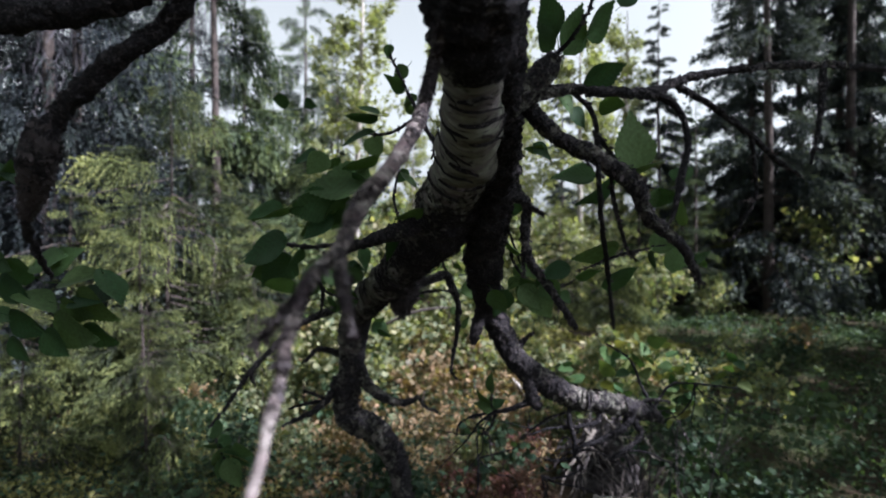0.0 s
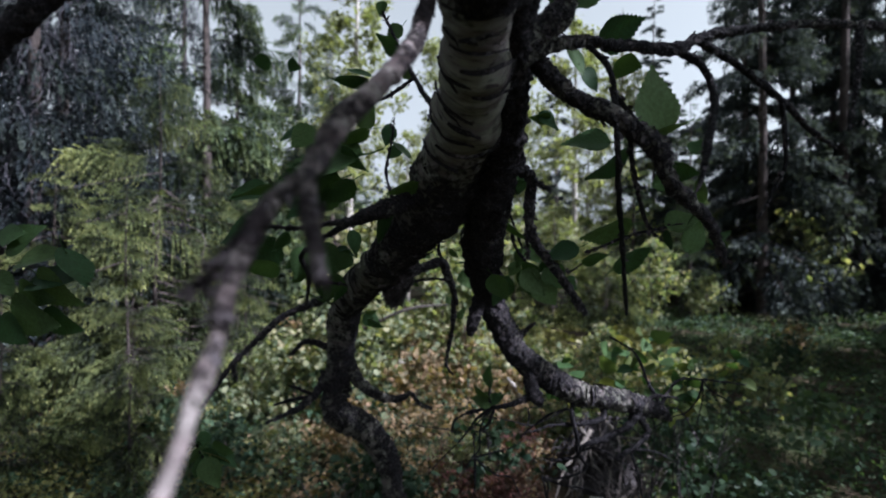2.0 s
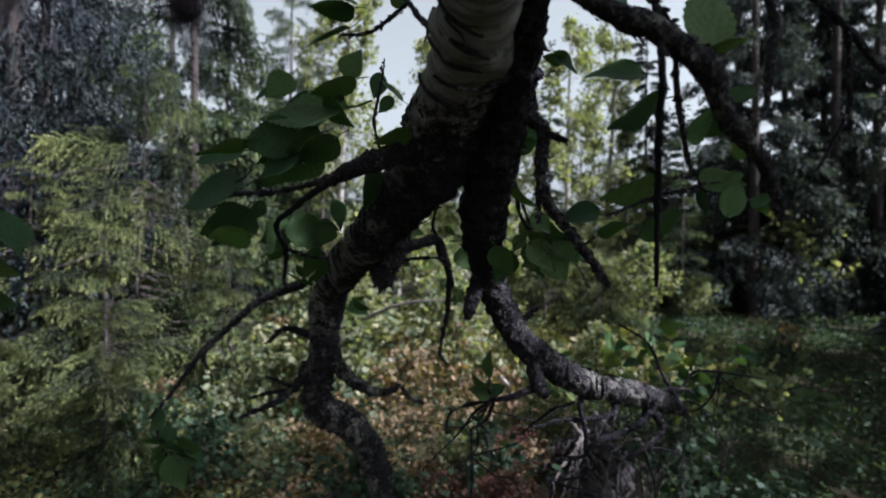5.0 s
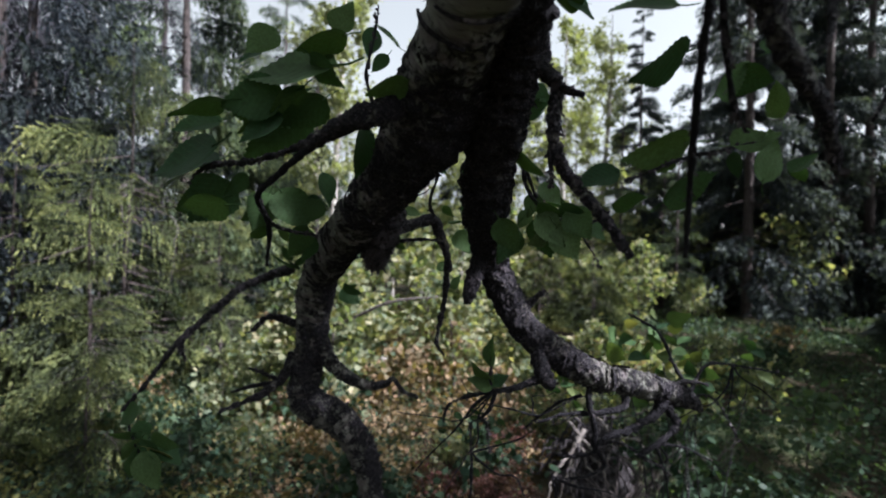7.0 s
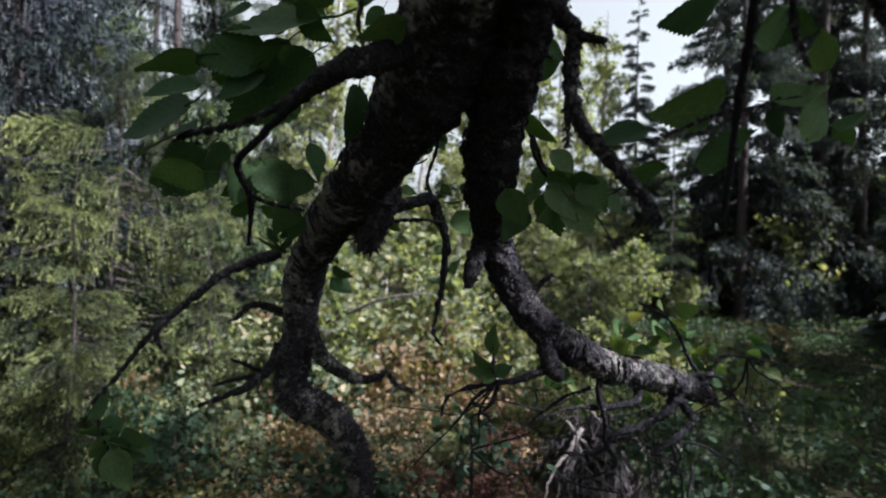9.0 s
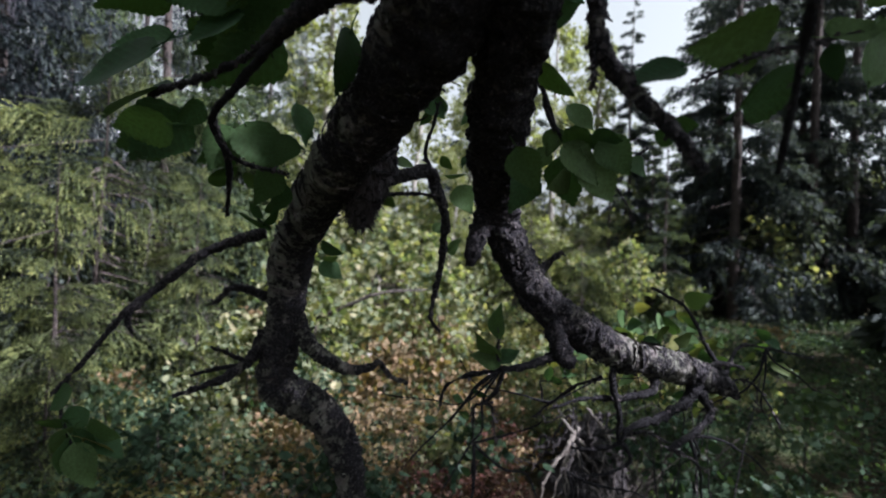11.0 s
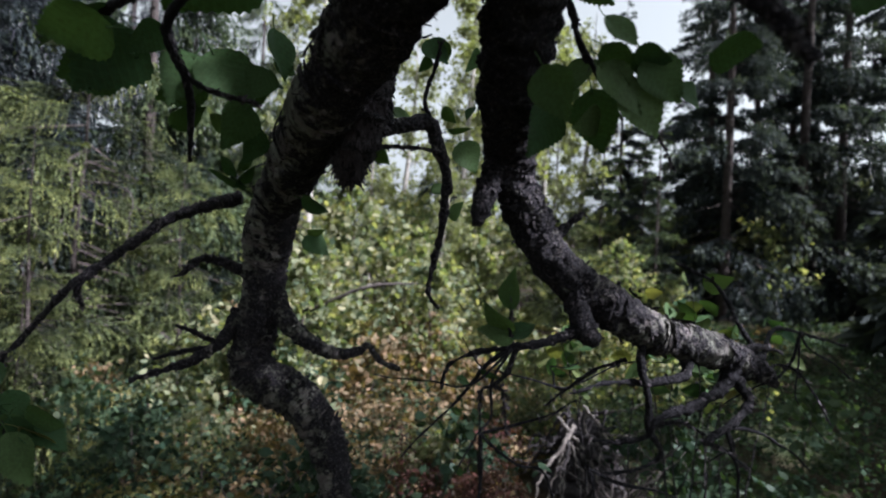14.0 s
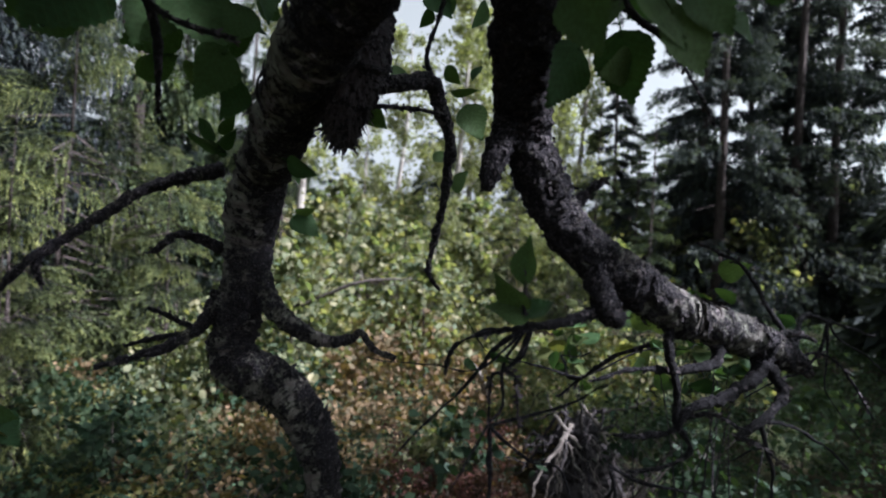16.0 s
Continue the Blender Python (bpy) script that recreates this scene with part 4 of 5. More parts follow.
for root, tip, wide, s in [((-0.089, 0.69, 1.388), (-0.12, 0.69, 1.396), 0.4, 0), ((-0.038, 0.69, 1.412), (-0.054, 0.69, 1.396), 0.6, 0), ((-0.038, 0.69, 1.287), (-0.062, 0.69, 1.306), 0.4, 0), ((-0.03, 0.69, 1.255), (-0.07, 0.69, 1.244), 0.5, 0), ((-0.214, 0.69, 1.404), (-0.238, 0.69, 1.408), 0.8, 0), ((-0.191, 0.69, 1.404), (-0.175, 0.69, 1.396), 0.8, 0), ((-0.64, 0.78, 1.157), (-0.693, 0.78, 1.183), 0.7, 0), ((-0.613, 0.78, 1.166), (-0.56, 0.78, 1.201), 0.5, 0), ((-0.595, 0.78, 1.148), (-0.525, 0.78, 1.157), 0.6, 0), ((-0.578, 0.78, 1.121), (-0.503, 0.78, 1.13), 0.6, 0), ((-0.569, 0.78, 1.13), (-0.511, 0.78, 1.082), 0.5, 0), ((-0.657, 0.78, 1.13), (-0.595, 0.78, 1.095), 0.6, 0)]:
    leaf(root, tip, wide, s)
for root, tip, wide, s in [((-0.675, 0.78, 1.095), (-0.613, 0.78, 1.068), 0.6, 0), ((-0.604, 0.78, 1.086), (-0.525, 0.78, 1.06), 0.6, 0), ((-0.64, 0.78, 1.174), (-0.578, 0.78, 1.188), 0.6, 0), ((-0.595, 0.78, 1.113), (-0.542, 0.78, 1.095), 0.6, 0), ((-0.693, 0.78, 1.148), (-0.64, 0.78, 1.121), 0.7, 0), ((-0.675, 0.78, 1.06), (-0.64, 0.78, 1.024), 0.6, 0), ((-0.622, 0.78, 1.068), (-0.578, 0.78, 1.033), 0.6, 0), ((-0.56, 0.78, 1.077), (-0.507, 0.78, 1.051), 0.5, 0), ((-0.71, 0.78, 1.192), (-0.657, 0.78, 1.166), 0.7, 0), ((-0.534, 0.78, 1.166), (-0.494, 0.78, 1.108), 0.6, 0), ((-0.719, 0.78, 1.095), (-0.666, 0.78, 1.086), 0.7, 0), ((-0.444, 0.5, 1.269), (-0.43, 0.5, 1.291), 0.6, 0)]:
    leaf(root, tip, wide, s)
for root, tip, wide, s in [((-0.455, 1.05, 0.775), (-0.43, 1.05, 0.73), 0.7, 0.5), ((-0.46, 1.05, 0.78), (-0.49, 1.05, 0.745), 0.5, 0.5), ((-0.47, 1.05, 0.79), (-0.515, 1.05, 0.775), 0.4, 0.5), ((-0.46, 1.05, 0.77), (-0.475, 1.05, 0.715), 0.6, 0.5), ((-0.445, 1.06, 0.78), (-0.40, 1.06, 0.765), 0.55, 0.5), ((-0.44, 1.06, 0.765), (-0.395, 1.06, 0.735), 0.6, 0.5), ((-0.45, 1.04, 0.76), (-0.42, 1.04, 0.705), 0.65, 0.5), ((-0.475, 1.07, 0.80), (-0.465, 1.07, 0.755), 0.7, 0.5), ((-0.465, 1.05, 0.83), (-0.495, 1.05, 0.80), 0.5, 0.5)]:
    leaf(root, tip, wide, s)
leaf((-0.445, 1.05, 0.765), (-0.405, 1.05, 0.742), 0.5, 0.5).data = YELLOW_MESHES[0]
for root, tip, wide, s in [((-0.45, 0.5, 1.286), (-0.421, 0.5, 1.263), 0.5, 0)]:
    leaf(root, tip, wide, s)


curls("peeling_bark", [p for n, p in SPINES if n == "limb"][0], 110, 6)
flakes("hanging_lichen", [p for n, p in SPINES if n == "burl"][0], 2600, 0.0075, 41, 0.55)
flakes("hanging_lichen", [p for n, p in SPINES if n == "trunk"][0][8:], 700, 0.006, 42, 0.5)
for k, (name, points) in enumerate(SPINES):
    big = max(p[3] for p in points)
    if name == "trunk":
        flakes("loose_bark", points[4:], 4500, 0.0034, 3)
        curls("peeling_bark", points[1:-2], 220, 5)
    elif name in ("limb", "burl", "broken_stub", "knob", "moss_lump", "overhead_branch"):
        flakes("loose_bark", points, {"limb": 3000, "burl": 2600, "moss_lump": 1500}.get(name, 200), 0.0052 if name in ("burl", "moss_lump") else 0.003, k)
    elif name in ("knobby_branch", "long_branch", "dead_twig", "leafy_branch", "near_dead_branch"):
        flakes("loose_bark", points, 300, 0.004 if name != "near_dead_branch" else 0.003, k)
    else:
        flakes("loose_bark", points, 70, 0.0035, k)

# ---------------------------------------------------------------- woods
def spray_template(length, droop, seed, twigs=22, blade=0.03, hang=0.7, dense=3.0):
    """A drooping spruce bough along +x: side twigs with hanging shoots of narrow needles, the tone of each needle, and the bough's wood."""
    r = np.random.RandomState(seed)
    needles, tones, wood = [], [], []

    def strand(a, b, n, fresh):
        ax = (b - a) / (np.linalg.norm(b - a) + 1e-9)
        s = r.rand(n, 1)
        p = a + (b - a) * s + np.array([0, 0, -0.06]) * s * s * np.linalg.norm(b - a)
        d = r.normal(size=(n, 3))
        d -= ax * (d @ ax)[:, None]
        d /= np.linalg.norm(d, axis=1, keepdims=True) + 1e-9
        d = d * 0.42 + ax * 0.88
        w = np.cross(d, r.normal(size=(n, 3)))
        w /= np.linalg.norm(w, axis=1, keepdims=True) + 1e-9
        q = blade * r.uniform(0.7, 1.3, (n, 1))
        needles.append(np.stack([p - w * q * 0.25, p + w * q * 0.25, p + d * q], 1))
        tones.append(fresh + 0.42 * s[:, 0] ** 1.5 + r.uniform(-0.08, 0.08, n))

    def stick(a, b, t):
        w = np.cross(b - a, (0.2, 0.1, 1.0))
        w = w / (np.linalg.norm(w) + 1e-9) * t
        u = np.cross(b - a, w)
        u = u / (np.linalg.norm(u) + 1e-9) * t
        for k, m in ((w, u), (u, -w), (-w - u, w)):
            wood.append([a + k, a + m, b])

    def at(s):
        return np.array([s * length * (1 - 0.1 * s), 0.05 * math.sin(5 * s + seed), -droop * s * s * length + 0.10 * length * s])

    for i in range(8):
        stick(at(i / 8), at((i + 1.1) / 8), 0.008 * length * (1.15 - i / 8))
    for i in range(twigs):
        s = 0.22 + 0.78 * i / twigs
        side = 1 if i % 2 else -1
        l = length * (0.08 + 0.30 * math.sin(math.pi * min(1, s * 0.85 + 0.15))) * r.uniform(0.45, 1.3)
        a = at(s)
        way = np.array([0.75, side * r.uniform(0.35, 0.9), -r.uniform(0.05, 0.4)])
        b = a + way / np.linalg.norm(way) * l
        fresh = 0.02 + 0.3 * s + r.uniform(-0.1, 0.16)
        stick(a, b, 0.0016)
        strand(a, b, int(dense * l / blade) + 3, fresh)
        for k in range(3):
            f = r.uniform(0.1, 1.0)
            c = a + (b - a) * f
            d = c + np.array([r.uniform(0.0, 0.35), side * r.uniform(-0.2, 0.35), -hang * r.uniform(0.5, 1.3)]) * l * 0.8
            strand(c, d, int(0.8 * dense * l / blade) + 2, fresh - 0.12 + 0.2 * f)
    strand(at(0.85), at(1.08), 12, 0.4)
    return np.concatenate(needles), np.concatenate(tones), np.array(wood)


def soup_mesh(name, tris, material, tone=None):
    v = tris.reshape(-1, 3)
    return mesh_from(name, v, np.arange(len(v)).reshape(-1, 3), material, tone=None if tone is None else np.repeat(tone, 3))


def turn_z(a):
    return np.array([[math.cos(a), -math.sin(a), 0], [math.sin(a), math.cos(a), 0], [0, 0, 1]])


def tilt_y(a):
    return np.array([[math.cos(a), 0, math.sin(a)], [0, 1, 0], [-math.sin(a), 0, math.cos(a)]])


def spruce_meshes(height, spread, first, boughs, seed, material, blade=0.03, hang=0.7, dead=26, keep=1.0, bough=None, dense=3.0):
    """Trunk, dead hanging sticks, and crown of a spruce."""
    r = np.random.RandomState(seed)
    kinds = [spray_template(1.0, d, seed * 7 + k, twigs=t, blade=blade, hang=hang, dense=dense) for k, (d, t) in enumerate(((0.35, 20), (0.5, 18), (0.65, 22)))]
    needles, tones, wood = [], [], []
    for i in range(boughs):
        tiers = max(4, boughs // 6)
        s = (int(i / boughs * tiers) + 0.85 * r.rand()) / tiers
        z = first + (height - first) * s ** 1.1
        reach = spread * (1 - ((z - first) / (height - first))) ** 0.8 * r.uniform(0.55, 1.2) + 0.12
        n, tone, w = kinds[r.randint(3)]
        m = turn_z(r.uniform(0, 2 * math.pi)) @ tilt_y(r.uniform(-0.15, 0.3) - 0.5 * s) * reach
        o = np.array([0, 0, z])
        kept = r.rand(len(n)) < keep
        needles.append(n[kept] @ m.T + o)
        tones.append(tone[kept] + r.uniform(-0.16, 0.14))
        wood.append(w @ m.T + o)
    for i in range(dead):
        z = r.uniform(0.3, max(first, 0.8) + (1.0 if dead < 100 else 4.5))
        a, l = r.uniform(0, 2 * math.pi), r.uniform(0.2, 0.9)
        p, q = np.array([0, 0, z]), np.array([math.cos(a) * l, math.sin(a) * l, z - 0.3 * l])
        w = np.array([0, 0, 0.008])
        if dead > 100:   # lichen-hung twigs that droop in bends from the dead boughs
            p = p + (q - p) * r.uniform(0, 1.0)
            thick = r.uniform(0.003, 0.007)
            for k in range(4):
                q = p + np.array([math.cos(a) * 0.25 + r.normal() * 0.35, math.sin(a) * 0.25 + r.normal() * 0.35, -r.uniform(0.3, 1.0)]) * 0.13
                w = np.array([math.sin(a), -math.cos(a), 0.3]) * thick * (1 - 0.2 * k)
                wood += [np.array([[p - w, p + w, q + w * 0.7]]), np.array([[p - w, q + w * 0.7, q - w * 0.7]])]
                p = q
        else:
            wood += [np.array([[p - w, p + w, q]]), np.array([[p + w * 1.2, p + np.array([-math.sin(a), math.cos(a), 0]) * 0.008, q]])]
    rt = 0.0075 * height
    trunk = tube_mesh("trunk", [(0, 0, -0.1, rt * 1.2, 0.5), (0.02, 0.01, height * 0.3, rt * 0.85, 0.5), (-0.02, 0.02, height * 0.65, rt * 0.5, 0.5), (0, 0, height, rt * 0.05, 0.5)], 0.12, 10, SPRUCE_BARK, lumps=0.08)
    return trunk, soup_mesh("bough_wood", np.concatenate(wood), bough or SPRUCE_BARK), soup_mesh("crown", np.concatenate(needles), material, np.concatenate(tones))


def spruce(meshes, x, y, turn, size, label, group):
    t = thing("spruce_tree", (x, y, ground_height(x, y)), label, "tree", group)
    t.rotation_euler[2], t.scale = turn, (size, size, size)
    for name, me in zip(("trunk", "bough_wood", "crown"), meshes):
        part(name, me, t)
    return t


def leafy_meshes(height, spread, leaves, seed, leaf_size, bark, material, first=0.25):
    """A slim deciduous tree: trunk, forking limbs and a loose crown of leaves."""
    r = np.random.RandomState(seed)
    lean = r.normal(size=2) * 0.05 * height
    trunk = tube_mesh("trunk", [(0, 0, -0.1, 0.012 * height, 0.3), (lean[0] * 0.3, lean[1] * 0.2, height * 0.35, 0.009 * height, 0.3), (lean[0], lean[1], height * 0.7, 0.006 * height, 0.3), (lean[0] * 1.2, lean[1], height, 0.001 * height, 0.3)], 0.1, 8, bark, lumps=0.1)
    wood, tris = [], []
    ends = []
    for i in range(46):
        s = r.uniform(first, 0.97)
        p = np.array([lean[0] * s, lean[1] * s, height * s])
        a = r.uniform(0, 2 * math.pi)
        l = spread * (1.05 - s) ** 0.6 * r.uniform(0.4, 1.1)
        way = np.array([math.cos(a), math.sin(a), r.uniform(0.1, 0.9)])
        q = p + way * l
        side = np.cross(way, r.normal(size=3))
        side = side / np.linalg.norm(side) * 0.0022 * height * (1.1 - s)
        wood += [[p - side, p + side, q], [p + side, p + np.cross(side, way), q]]
        for k in range(5):
            c = p + (q - p) * r.uniform(0.4, 1.0)
            e = c + r.normal(size=3) * l * 0.28
            wood += [[c - side * 0.4, c + side * 0.4, e]]
            ends += [(c, e), (q, e)]
    for i in range(leaves):
        c, e = ends[r.randint(len(ends))]
        p = c + (e - c) * r.rand() + r.normal(size=3) * 0.045 * spread
        d, w = r.normal(size=3), r.normal(size=3)
        d /= np.linalg.norm(d)
        w = np.cross(d, w)
        w /= np.linalg.norm(w)
        q = leaf_size * r.uniform(0.6, 1.3)
        tris += [p - d * q * 0.5, p - d * q * 0.22 + w * q * 0.34, p + d * q * 0.12 + w * q * 0.32, p + d * q * 0.6, p + d * q * 0.12 - w * q * 0.32, p - d * q * 0.22 - w * q * 0.34]
    v = np.array(tris)
    crown = mesh_from("crown", v, np.arange(len(v)).reshape(-1, 6), material)
    return trunk, soup_mesh("branch_wood", np.array(wood), bark), crown


def leafy(meshes, name, x, y, turn, size, label, category, group):
    t = thing(name, (x, y, ground_height(x, y)), label, category, group)
    t.rotation_euler[2], t.scale = turn, (size, size, size)
    for n, me in zip(("trunk", "branch_wood", "crown"), meshes):
        part(n, me, t)
    return t


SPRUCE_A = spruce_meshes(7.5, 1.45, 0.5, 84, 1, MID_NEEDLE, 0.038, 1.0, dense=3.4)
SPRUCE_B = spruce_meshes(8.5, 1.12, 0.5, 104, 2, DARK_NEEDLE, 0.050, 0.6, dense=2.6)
SPRUCE_UNSEEN = spruce_meshes(8.5, 1.55, 0.5, 50, 22, DARK_NEEDLE, 0.20, 0.5)
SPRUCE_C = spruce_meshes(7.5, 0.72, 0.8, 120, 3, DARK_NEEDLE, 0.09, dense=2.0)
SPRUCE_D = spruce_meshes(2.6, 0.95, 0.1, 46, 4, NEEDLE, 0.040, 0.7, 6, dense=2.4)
SPRUCE_E = spruce_meshes(7.5, 1.3, 0.7, 74, 7, SHADED_NEEDLE, 0.036, 1.3, 700, 0.8, DARK_TWIG, dense=2.2)
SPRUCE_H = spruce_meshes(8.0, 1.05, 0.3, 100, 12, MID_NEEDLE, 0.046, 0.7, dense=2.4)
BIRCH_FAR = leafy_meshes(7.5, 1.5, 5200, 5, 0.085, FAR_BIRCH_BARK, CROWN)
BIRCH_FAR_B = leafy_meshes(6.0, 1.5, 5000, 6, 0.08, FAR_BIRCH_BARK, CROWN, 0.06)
SUNNY = "tall spruce with drooping sunlit yellow-green boughs"
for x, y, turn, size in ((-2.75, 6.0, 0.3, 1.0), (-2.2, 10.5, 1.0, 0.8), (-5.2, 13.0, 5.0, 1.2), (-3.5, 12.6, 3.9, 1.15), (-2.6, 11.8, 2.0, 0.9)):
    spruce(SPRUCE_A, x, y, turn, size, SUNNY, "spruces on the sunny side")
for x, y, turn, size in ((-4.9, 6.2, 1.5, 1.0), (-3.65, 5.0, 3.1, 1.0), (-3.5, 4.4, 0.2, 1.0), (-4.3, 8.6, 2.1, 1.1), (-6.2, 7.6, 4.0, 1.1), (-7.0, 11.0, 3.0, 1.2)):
    spruce(SPRUCE_E, x, y, turn, size, "spruce with hanging grey-green boughs, coloured dark for shade", "spruces on the sunny side")
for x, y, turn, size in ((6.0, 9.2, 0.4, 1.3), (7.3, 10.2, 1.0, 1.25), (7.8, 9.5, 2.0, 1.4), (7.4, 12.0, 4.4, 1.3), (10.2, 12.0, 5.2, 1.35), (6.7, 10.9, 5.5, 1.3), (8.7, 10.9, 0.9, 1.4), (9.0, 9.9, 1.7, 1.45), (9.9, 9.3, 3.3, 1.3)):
    spruce(SPRUCE_B, x, y, turn, size, "dense spruce with needles coloured dark for shade", "dark spruces beyond the clearing")
# olive needles stand in for sunlit clumps before the dark trees
for x, y, turn, size in ((4.9, 10.2, 2.2, 0.5), (4.4, 8.7, 4.0, 0.5), (3.7, 9.4, 1.9, 0.55)):
    spruce(SPRUCE_H, x, y, turn, size, "spruce coloured sunlit olive-green at the edge of the dark wood", "spruces at the wood's edge")
# unseen spruces added beyond the view to shade the birch and the clearing's edge
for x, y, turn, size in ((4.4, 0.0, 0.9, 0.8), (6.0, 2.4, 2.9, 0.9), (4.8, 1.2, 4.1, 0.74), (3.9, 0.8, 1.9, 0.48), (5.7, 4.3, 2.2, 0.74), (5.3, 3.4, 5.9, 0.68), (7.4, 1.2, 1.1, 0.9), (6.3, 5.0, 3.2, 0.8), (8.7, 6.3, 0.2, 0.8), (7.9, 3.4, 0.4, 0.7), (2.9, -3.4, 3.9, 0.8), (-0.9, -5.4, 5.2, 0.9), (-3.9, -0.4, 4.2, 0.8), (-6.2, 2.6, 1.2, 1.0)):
    spruce(SPRUCE_UNSEEN, x, y, turn, size, "dense spruce with needles coloured dark for shade", "spruces around the glade")
for x, y, turn, size in ((5.2, 12.0, 0.0, 1.0), (3.6, 15.0, 1.4, 1.0), (8.6, 14.0, 2.6, 1.1), (1.5, 16.0, 3.1, 0.9), (-0.8, 14.0, 4.0, 0.55), (0.9, 9.0, 5.0, 0.35)):
    spruce(SPRUCE_C, x, y, turn, size, "slender far spruce against the sky", "slender far spruces")
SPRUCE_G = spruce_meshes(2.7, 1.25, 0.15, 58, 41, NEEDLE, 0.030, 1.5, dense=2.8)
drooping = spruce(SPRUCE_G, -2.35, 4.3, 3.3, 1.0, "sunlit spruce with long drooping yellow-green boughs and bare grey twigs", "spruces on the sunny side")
q = random.Random(8)
for k in range(6):
    x, y, z = -2.2 + q.uniform(-0.5, 0.45), 3.85 + q.uniform(-0.2, 0.25), q.uniform(0.8, 1.5)
    rows = [(-2.35, 4.3, z + 0.15, 0.005, 0.4), (x, y, z + 0.05, 0.004, 0.4), (x + q.uniform(0.02, 0.16), y - 0.1, z - 0.15, 0.0028, 0.4), (x + q.uniform(0.0, 0.16), y - 0.13, z - q.uniform(0.3, 0.5), 0.0015, 0.4)]
    joined_to(new("bare_bough", tube_mesh("bare_bough", rows, 0.03, 6, DEADWOOD, lumps=0.3, wobble=0.02, seed=k)), drooping)
for x, y, turn, size in ((2.5, 7.4, 0.6, 0.75), (1.9, 8.2, 4.1, 0.8), (-2.0, 3.3, 0.0, 0.62), (-1.5, 4.0, 1.0, 0.62), (-2.75, 3.7, 2.2, 0.7), (-1.6, 2.7, 3.4, 0.36), (-2.2, 2.6, 4.4, 0.42), (-1.1, 5.4, 5.0, 0.7)):
    spruce(SPRUCE_D, x, y, turn, size, "young bushy spruce with yellow-green needles", "young spruces")
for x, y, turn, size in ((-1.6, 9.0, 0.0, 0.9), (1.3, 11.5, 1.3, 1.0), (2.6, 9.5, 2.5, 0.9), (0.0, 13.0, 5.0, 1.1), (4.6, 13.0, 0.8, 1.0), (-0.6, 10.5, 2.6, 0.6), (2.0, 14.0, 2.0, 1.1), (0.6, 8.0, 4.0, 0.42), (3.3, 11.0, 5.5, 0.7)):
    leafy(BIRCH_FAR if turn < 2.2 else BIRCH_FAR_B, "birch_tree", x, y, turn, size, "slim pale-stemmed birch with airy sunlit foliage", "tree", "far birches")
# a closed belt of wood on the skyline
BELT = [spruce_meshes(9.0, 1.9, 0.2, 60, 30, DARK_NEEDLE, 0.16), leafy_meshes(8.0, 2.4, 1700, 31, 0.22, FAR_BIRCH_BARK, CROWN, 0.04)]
r = random.Random(12)
for k in range(34):
    a = radians(-62 + 124 * (k + r.random()) / 34)
    d = r.uniform(20, 30)
    x, y = d * math.sin(a), d * math.cos(a)
    if k % 3:
        leafy(BELT[1], "birch_tree", x, y, r.uniform(0, 6), r.uniform(0.28, 0.6), "far birch in the belt of wood", "tree", "skyline trees")
    else:
        spruce(BELT[0], x, y, r.uniform(0, 6), r.uniform(0.4, 0.95), "far spruce in the belt of wood", "skyline trees")
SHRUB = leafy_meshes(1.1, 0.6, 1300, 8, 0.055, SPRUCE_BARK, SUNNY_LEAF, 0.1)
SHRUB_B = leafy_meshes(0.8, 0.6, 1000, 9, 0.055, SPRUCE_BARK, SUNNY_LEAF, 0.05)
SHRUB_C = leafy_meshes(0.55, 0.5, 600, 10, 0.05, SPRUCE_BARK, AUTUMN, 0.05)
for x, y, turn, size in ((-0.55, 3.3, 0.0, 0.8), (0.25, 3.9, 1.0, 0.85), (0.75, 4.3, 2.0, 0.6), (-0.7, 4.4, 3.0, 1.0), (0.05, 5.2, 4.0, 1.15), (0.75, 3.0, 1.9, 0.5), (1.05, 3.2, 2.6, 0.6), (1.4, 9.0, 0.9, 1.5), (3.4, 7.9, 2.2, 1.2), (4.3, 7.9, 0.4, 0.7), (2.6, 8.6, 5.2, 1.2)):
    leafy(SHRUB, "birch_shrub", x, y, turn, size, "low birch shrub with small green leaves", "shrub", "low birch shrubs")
for x, y, turn, size in ((0.15, 2.3, 5.5, 0.4), (1.5, 3.2, 0.7, 0.6), (-0.95, 3.4, 2.7, 0.7)):
    leafy(SHRUB_B, "birch_shrub", x, y, turn, size, "low birch shrub with small green leaves", "shrub", "low birch shrubs")
for x, y, turn, size in ((-0.15, 3.5, 0.0, 0.8), (0.4, 3.1, 1.0, 0.7), (-0.45, 2.7, 2.0, 0.6), (0.1, 4.0, 4.0, 1.0)):
    leafy(SHRUB_C, "autumn_shrub", x, y, turn, size, "small shrub turned yellow and orange", "shrub", "autumn shrubs")


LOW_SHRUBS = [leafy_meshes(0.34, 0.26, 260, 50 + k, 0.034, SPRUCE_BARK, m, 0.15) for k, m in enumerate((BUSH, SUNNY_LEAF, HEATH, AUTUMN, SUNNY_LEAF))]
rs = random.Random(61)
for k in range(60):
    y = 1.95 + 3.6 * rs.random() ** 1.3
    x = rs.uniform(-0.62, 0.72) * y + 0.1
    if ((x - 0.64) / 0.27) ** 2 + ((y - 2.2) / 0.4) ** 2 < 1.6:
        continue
    # near and left-edge shrubs take dark heath leaves, adding shade by colour
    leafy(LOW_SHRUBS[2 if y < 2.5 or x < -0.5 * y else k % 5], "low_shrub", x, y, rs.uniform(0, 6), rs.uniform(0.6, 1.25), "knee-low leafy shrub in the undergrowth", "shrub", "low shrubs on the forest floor")


